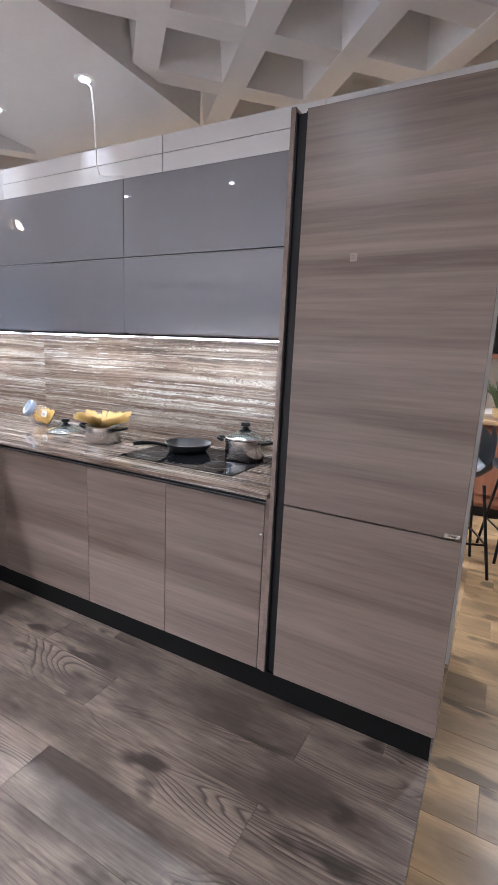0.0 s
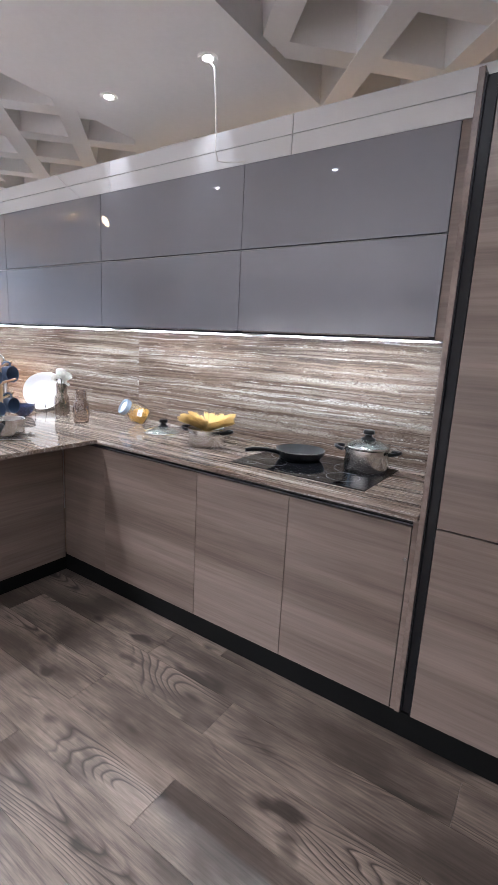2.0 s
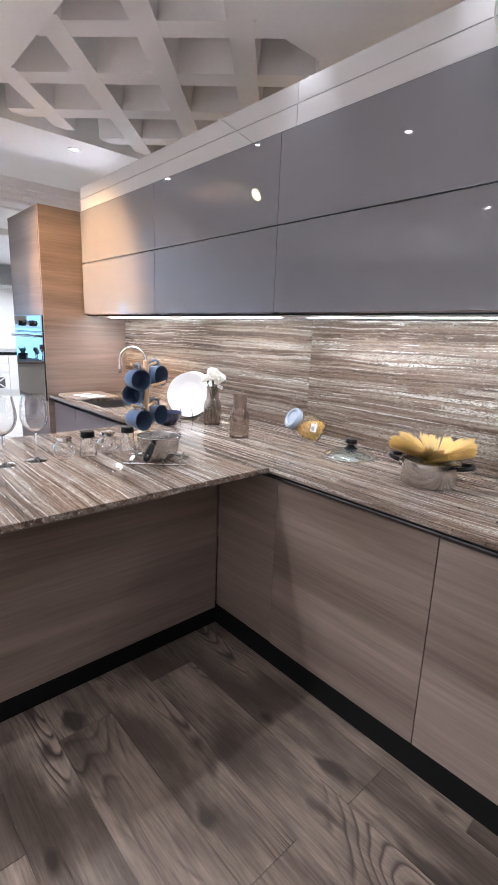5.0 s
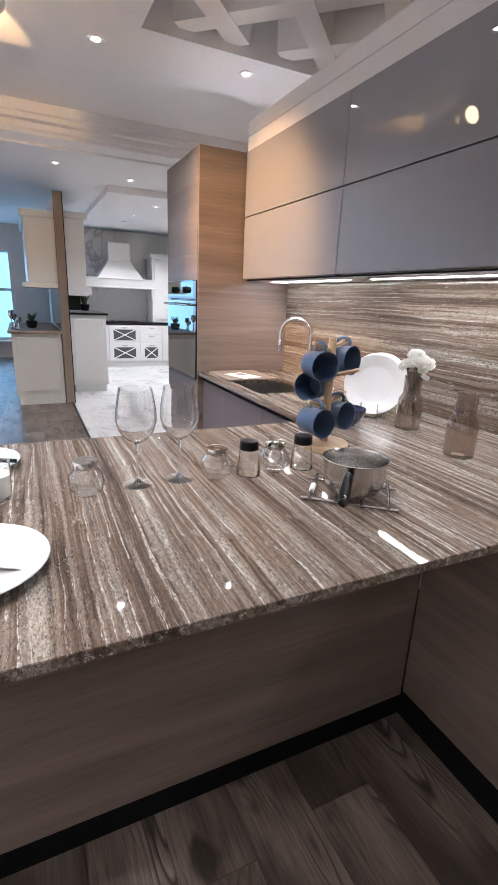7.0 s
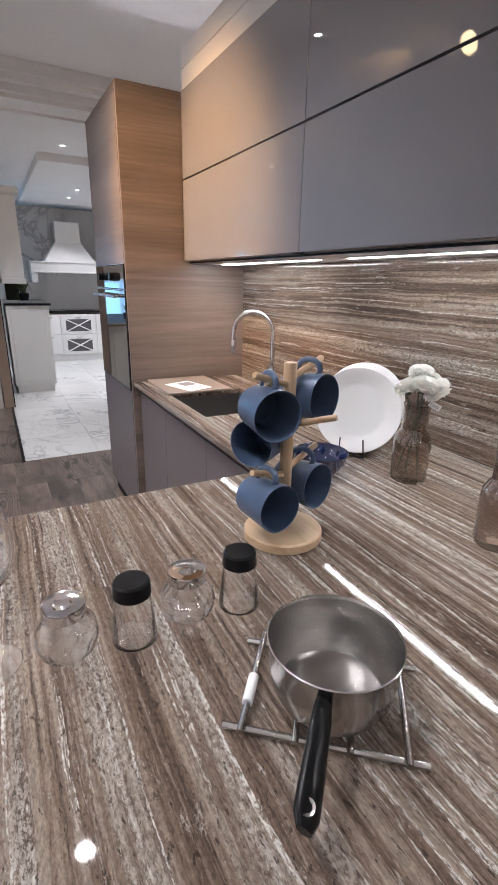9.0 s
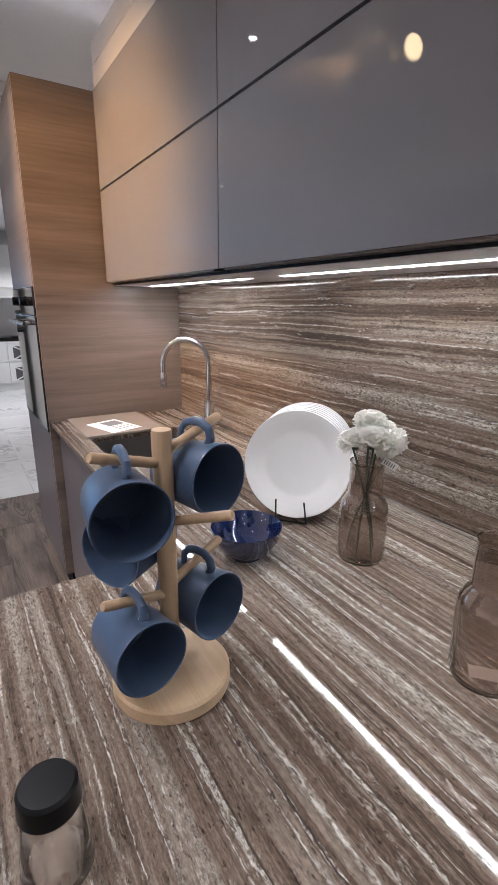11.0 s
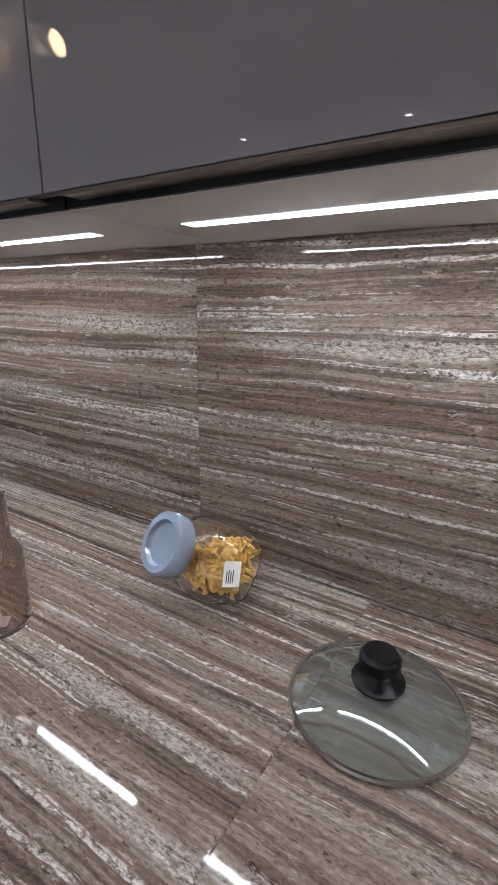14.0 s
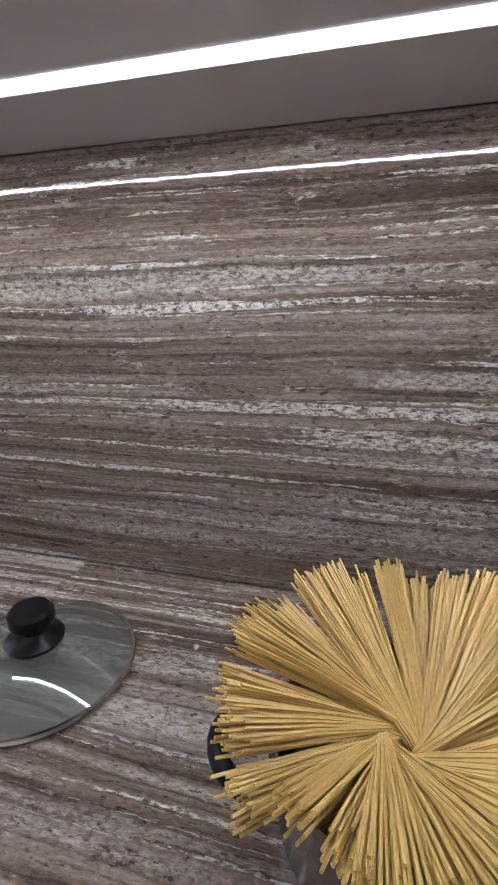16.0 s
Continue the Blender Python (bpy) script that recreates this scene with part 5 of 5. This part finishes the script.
# bar-height unit and partition at the near side of the far kitchen
iu = thing("bar_unit", "off-white panelled bar unit with a black top", "cabinet", 0, 0, 0)
part("body", boxed(-9.9, -8.7, 0.86, 1.36, 0.1, 1.12, 0.004), M["white"], iu)
part("plinth", boxed(-9.88, -8.72, 0.88, 1.33, 0, 0.1), M["white"], iu)
part("top", boxed(-9.93, -8.67, 0.85, 1.39, 1.121, 1.15, 0.005), M["granite"], iu)
part("end_panel", boxed(-8.699, -8.685, 0.90, 1.32, 0.16, 1.06, 0.004), M["white"], iu)
uc = thing("wall_cabinet", "tall white wall cabinet with cornice", "cabinet", 0, 0, 0)
part("body", boxed(-9.9, -8.72, 0.86, 1.12, 1.42, 2.36, 0.004), M["white"], uc)
part("cornice", boxed(-9.93, -8.68, 0.86, 1.17, 2.361, 2.45, 0.02), M["white"], uc)
part("light_rail", boxed(-9.9, -8.71, 0.86, 1.135, 1.36, 1.419, 0.008), M["white"], uc)
pw = thing("partition_post", "wood-faced end of a white partition", "post", 0, 0, 0)
part("face", boxed(-7.99, -7.95, 0.69, 0.79, 0, 2.57, 0.003), M["post"], pw)
part("edge_strip", boxed(-7.985, -7.955, 0.791, 0.802, 0, 2.57, 0.002), M["black"], pw)
part("board", boxed(-10.6, -7.991, 0.70, 0.80, 0, 2.565), M["wall"], pw)


def potted(x, y, z, label, h=0.2, n=26, seed=1, pot=None):
    p = thing("potted_plant", label, "plant", x, y, z)
    part("pot", lathe([(0, 0), (0.05, 0), (0.065, 0.04), (0.07, 0.09), (0.064, 0.09), (0.058, 0.05), (0, 0.045)], 20), pot or M["black"], p)
    rg = random.Random(seed)
    bm = bmesh.new()
    for i in range(n):
        a, l = rg.uniform(0, 6.28), rg.uniform(0.6, 1.0) * h
        o = rg.uniform(0.2, 0.7) * l
        d = Vector((math.cos(a), math.sin(a), 0))
        tube([Vector((0, 0, 0.05)) + d * 0.02, Vector((0, 0, 0.06 + l * 0.5)) + d * o * 0.4, Vector((0, 0, 0.07 + l * (0.75 + 0.2 * rg.random()))) + d * o], [0.004, 0.011, 0.002], 6, bm, flat=0.25)
    part("leaves", bm, M["leaf"], p)


potted(-8.95, 1.1, 1.151, "small dark green plant in a black pot on the bar", 0.2, 40, 2)
bx = tagged(part("box", boxed(-9.2, -9.1, 0.9, 1.06, 1.151, 1.4, 0.004), M["stem"]), "dark green box standing on the bar", "box")

# cream kitchen beside the window
cu = thing("base_cabinet", "cream painted base cabinet with a brown worktop", "cabinet", 0, 0, 0)
part("body", boxed(-9.8, -7.97, 0.1, 0.68, 0.12, 0.905, 0.004), M["cream"], cu)
part("plinth", boxed(-9.8, -7.96, 0.13, 0.68, 0, 0.12), M["cream"], cu)
part("worktop", boxed(-9.82, -7.94, 0.06, 0.688, 0.906, 0.936, 0.005), M["post"], cu)
part("side_panel", boxed(-7.969, -7.955, 0.15, 0.63, 0.18, 0.86, 0.004), M["cream"], cu)
cw = thing("wall_cabinet", "cream wall cabinet with cornice", "cabinet", 0, 0, 0)
part("body", boxed(-9.8, -7.97, 0.35, 0.688, 1.5, 2.24, 0.004), M["cream"], cw)
part("cornice", boxed(-9.83, -7.94, 0.31, 0.688, 2.241, 2.32, 0.02), M["cream"], cw)
part("light_rail", boxed(-9.8, -7.96, 0.28, 0.688, 1.44, 1.499, 0.008), M["cream"], cw)
tagged(part("splash_panel", boxed(-9.8, -7.96, 0.689, 0.698, 0.937, 1.439), M["oven"]), "dark glass splash panel", "splash panel")
potted(-8.25, 0.35, 0.937, "bowl of pale flowers on the cream cabinet", 0.14, 26, 5)
for i, (dx, dy, hh) in enumerate(((0.0, 0.12, 0.22), (-0.2, 0.15, 0.17), (0.02, 0.2, 0.14))):
    g = tagged(part("goblet", lathe([(0, 0), (0.035, 0), (0.008, 0.012), (0.007, hh * 0.5), (0.035, hh * 0.7), (0.03, hh), (0.027, hh), (0.03, hh * 0.72), (0, hh * 0.55)], 16), M["polished"]), "silver goblet on the cream cabinet", "goblet", "goblets")
    g.matrix_basis = pose(-8.1 + dx, dy, 0.937)

# ---- the brown display beyond the tall cabinet ----
br = thing("sideboard", "brown wooden display cabinet with a pale top", "cabinet", 0, 0, 0)
part("body", boxed(0.2, 2.8, 4.62, 5.2, 0.1, 0.91, 0.004), M["cherry"], br)
part("top", boxed(0.15, 2.85, 4.57, 5.25, 0.911, 0.95, 0.006), M["oak"], br)
part("plinth", boxed(0.22, 2.78, 4.66, 5.2, 0, 0.1), M["black"], br)
for i in range(4):
    dr = part("door", boxed(0.24 + 0.64 * i, 0.84 + 0.64 * i, 4.598, 4.618, 0.14, 0.88, 0.005), M["cherry"], br)
    part("door_panel", boxed(0.33 + 0.64 * i, 0.75 + 0.64 * i, 4.588, 4.597, 0.23, 0.79, 0.008), M["cherry"], dr)
sh = thing("display_shelf", "brown wooden wall shelf unit with a mirror back", "shelf", 0, 0, 0)
part("shelf", boxed(0.15, 2.85, 4.85, 5.25, 1.5, 1.55, 0.004), M["cherry"], sh)
part("top_shelf", boxed(0.15, 2.85, 4.85, 5.25, 2.0, 2.2, 0.004), M["cherry"], sh)
part("side", boxed(0.15, 0.19, 4.86, 5.25, 1.5505, 1.9995), M["cherry"], sh)
part("side", boxed(2.81, 2.85, 4.86, 5.25, 1.5505, 1.9995), M["cherry"], sh)
part("back", boxed(0.2, 2.8, 5.2, 5.22, 1.5505, 1.9995), M["oven"], sh)
setting("wall_brown", boxed(-0.6, 4.5, 5.26, 5.36, FLOOR - 0.05, 2.9), M["wall"], "plain wall behind the brown display", "wall")
potted(0.60, 4.75, 0.951, "tufted green plant in a straw pot", 0.34, 60, 8, M["wicker"])
bk = tagged(part("basket", lathe([(0, 0), (0.07, 0), (0.085, 0.05), (0.08, 0.12), (0.074, 0.12), (0.078, 0.05), (0, 0.012)], 24), M["wicker"]), "small straw basket on the brown cabinet", "basket")
bk.matrix_basis = pose(0.80, 4.72, 0.951)


def bar_stool(x, y, rz):
    s = thing("bar_stool", "grey leather shell bar stool with thin black legs", "bar stool", x, y, 0, rz, group="bar stools")
    bm = bmesh.new()
    rows = []
    for i in range(9):
        u = i / 8
        rowv = []
        for k in range(11):
            q = k / 10 * 2 - 1
            w = 0.21 * (1 - 0.25 * u ** 3)
            xx = 0.2 - 0.38 * min(1, u * 1.6) - 0.05 * max(0, u - 0.6)
            zz = 0.66 + 0.03 * (1 - u) + max(0, u - 0.45) ** 1.2 * 0.62 + 0.09 * q * q * (0.4 + u)
            rowv.append(bm.verts.new((xx + 0.10 * q * q * u, q * w, zz)))
        rows.append(rowv)
    for i in range(8):
        for k in range(10):
            bm.faces.new((rows[i][k], rows[i][k + 1], rows[i + 1][k + 1], rows[i + 1][k]))
    bmesh.ops.solidify(bm, geom=list(bm.faces), thickness=0.035)
    part("seat_shell", bm, M["leather"], s)
    for sx, sy in ((1, 1), (1, -1), (-1, 1), (-1, -1)):
        part("leg", tube([(sx * 0.12, sy * 0.12, 0.655), (sx * 0.2, sy * 0.2, 0.0)], 0.011, 10), M["black"], s)
    for a, b in (((0.17, 0.17), (0.17, -0.17)), ((-0.17, 0.17), (-0.17, -0.17)), ((0.17, 0.17), (-0.17, 0.17)), ((0.17, -0.17), (-0.17, -0.17))):
        part("footrest", tube([(*a, 0.24), (*b, 0.24)], 0.008, 8), M["black"], s)


bar_stool(0.42, 3.28, 200)
bar_stool(0.83, 3.75, 200)

# ---- display screen behind the walker, mirrored in the gloss doors ----
dp = thing("display_partition", "grey display partition with a white notice", "partition", 0, 0, 0)
part("board", boxed(-5.5, -4.5, -1.56, -1.48, 0, 2.45, 0.003), M["grey_glass"], dp)
nt = part("notice", boxed(-5.02, -4.80, -1.4795, -1.478, 1.72, 2.03), M["paper"], dp, "white paper notice with a round emblem")
part("emblem", lathe([(0.03, 0), (0.045, 0), (0.045, 0.001), (0.03, 0.001), (0.03, 0)], 24), M["ink"], nt, "", pose(-4.91, -1.4775, 1.88, -90))
for i in range(3):
    part("print", boxed(-4.98, -4.84 - 0.02 * i, -1.4775, -1.477, 1.76 + 0.018 * i, 1.766 + 0.018 * i), M["ink"], nt)
cn = thing("ceiling_beam", "white moulded ceiling beam", "beam", 0, 0, 0)
for dy, z in ((0.0, 2.70), (0.06, 2.64), (0.13, 2.60)):
    part("moulding", boxed(-6.2, -2.6, -1.12 - dy, -1.06 - dy, z, SOFFIT - 0.002, 0.006), M["ceiling"], cn)
WARM = Vector((-4.02, 0.2, 2.64))
wl = thing("warm_spotlight", "white twin-headed ceiling spotlight with warm glowing lamps", "ceiling light", WARM.x, WARM.y, SOFFIT - 0.001)
part("base", lathe([(0, 0), (0.05, 0.0), (0.05, -0.018), (0.046, -0.022), (0, -0.022)], 28), M["white"], wl)


def spot_head(offset, aim, watts, angle, blend):
    """One tilted head of the spotlight, shining towards aim."""
    at = WARM + offset
    low = at - Vector((WARM.x, WARM.y, SOFFIT - 0.001))
    tip = look(low, low + aim - at)
    head = part("head", lathe([(0, 0.075), (0.04, 0.072), (0.05, 0.06), (0.062, 0.0), (0.068, -0.004), (0.068, -0.008), (0.056, -0.006), (0.045, 0.055), (0, 0.06)], 32), M["white"], wl, "", tip)
    part("lamp", lathe([(0.0, -0.002), (0.03, 0.0), (0.052, 0.003), (0.052, 0.008), (0, 0.008)], 28), M["warm_lamp"], head, "warm glowing lamp")
    part("stem", tube([(0, 0, -0.02), (low.x * 0.5, low.y * 0.5, -0.04), tuple(tip @ Vector((0, 0, 0.06)))], 0.008, 10), M["white"], wl)
    beam = bpy.data.lights.new("warm_accent_beam", "SPOT")
    beam.energy, beam.color = watts, (1.0, 0.58, 0.26)
    beam.spot_size, beam.spot_blend, beam.shadow_soft_size = radians(angle), blend, 0.03
    new("warm_accent_beam", beam).matrix_world = look(at + (aim - at).normalized() * 0.02, aim)


spot_head(Vector((0, 0, 0)), Vector((-4.15, 1.635, 1.7)), 215.0, 54, 0.85)
spot_head(Vector((-0.16, 0.03, 0)), Vector((-6.3, 0.05, 2.75)), 45.0, 46, 0.12)

# things of the neighbouring displays stand on the finished floor
for ob in scene.objects:
    if ob.parent is None and ob.type == "EMPTY" and ob.name.split(".")[0] in ("drawer_cabinet", "bar_unit", "partition_post", "sideboard", "bar_stool", "display_partition"):
        ob.location.z = FLOOR
cu.location.z = FLOOR

# ---- floor pieces ----
plank_floor("floor", "dark grey-brown oak plank floor", M["plank"], -6.02, 0.548, -4.95, 1.505, 0.2055, 1.39,
            (-1.0, -1.285, -0.765, 0.07, -0.715, -1.333, -0.4))
plank_floor("floor_far", "dark grey-brown oak plank floor", M["plank"], -13.0, -6.02, -4.95, 0.762, 0.2055, 1.39, (-7.0, -7.5, -6.6), 300)
# same planks as the main floor, with warm light put into their colour
plank_floor("floor_showroom", "plank floor of the next display, its warm light put in the colour", M["oak"], 0.548, 6.9, -4.95, 6.9, 0.2055, 1.2, (0.72, 0.12, 0.4))
# unseen; its pale colour is set to bounce lamp light onto the coffers
setting("floor_under", boxed(-6.02, 0.548, 1.505, 6.9, FLOOR - 0.06, FLOOR - 0.002), M["oak"], "unseen floor behind the display, pale to bounce lamp light", "floor")
tiles = setting("floor_marble", boxed(-13.0, -6.02, 0.762, 6.9, FLOOR - 0.06, FLOOR - 0.003), M["marble"], "white veined marble tile floor", "floor")
tile_mesh = mesh_of("tile", boxed(-0.298, 0.298, -0.298, 0.298, -0.006, 0.0, 0.001), M["marble"])
for i in range(11):
    for j in range(10):
        ob = new("tile", tile_mesh)
        ob.parent = tiles
        ob.location = (-6.34 - 0.6 * i, 1.08 + 0.6 * j, FLOOR)
tagged(part("threshold_strip", boxed(-13.0, -6.0, 0.752, 0.776, FLOOR, FLOOR + 0.006, 0.001), M["black"]), "dark metal strip between plank and marble floor", "threshold")
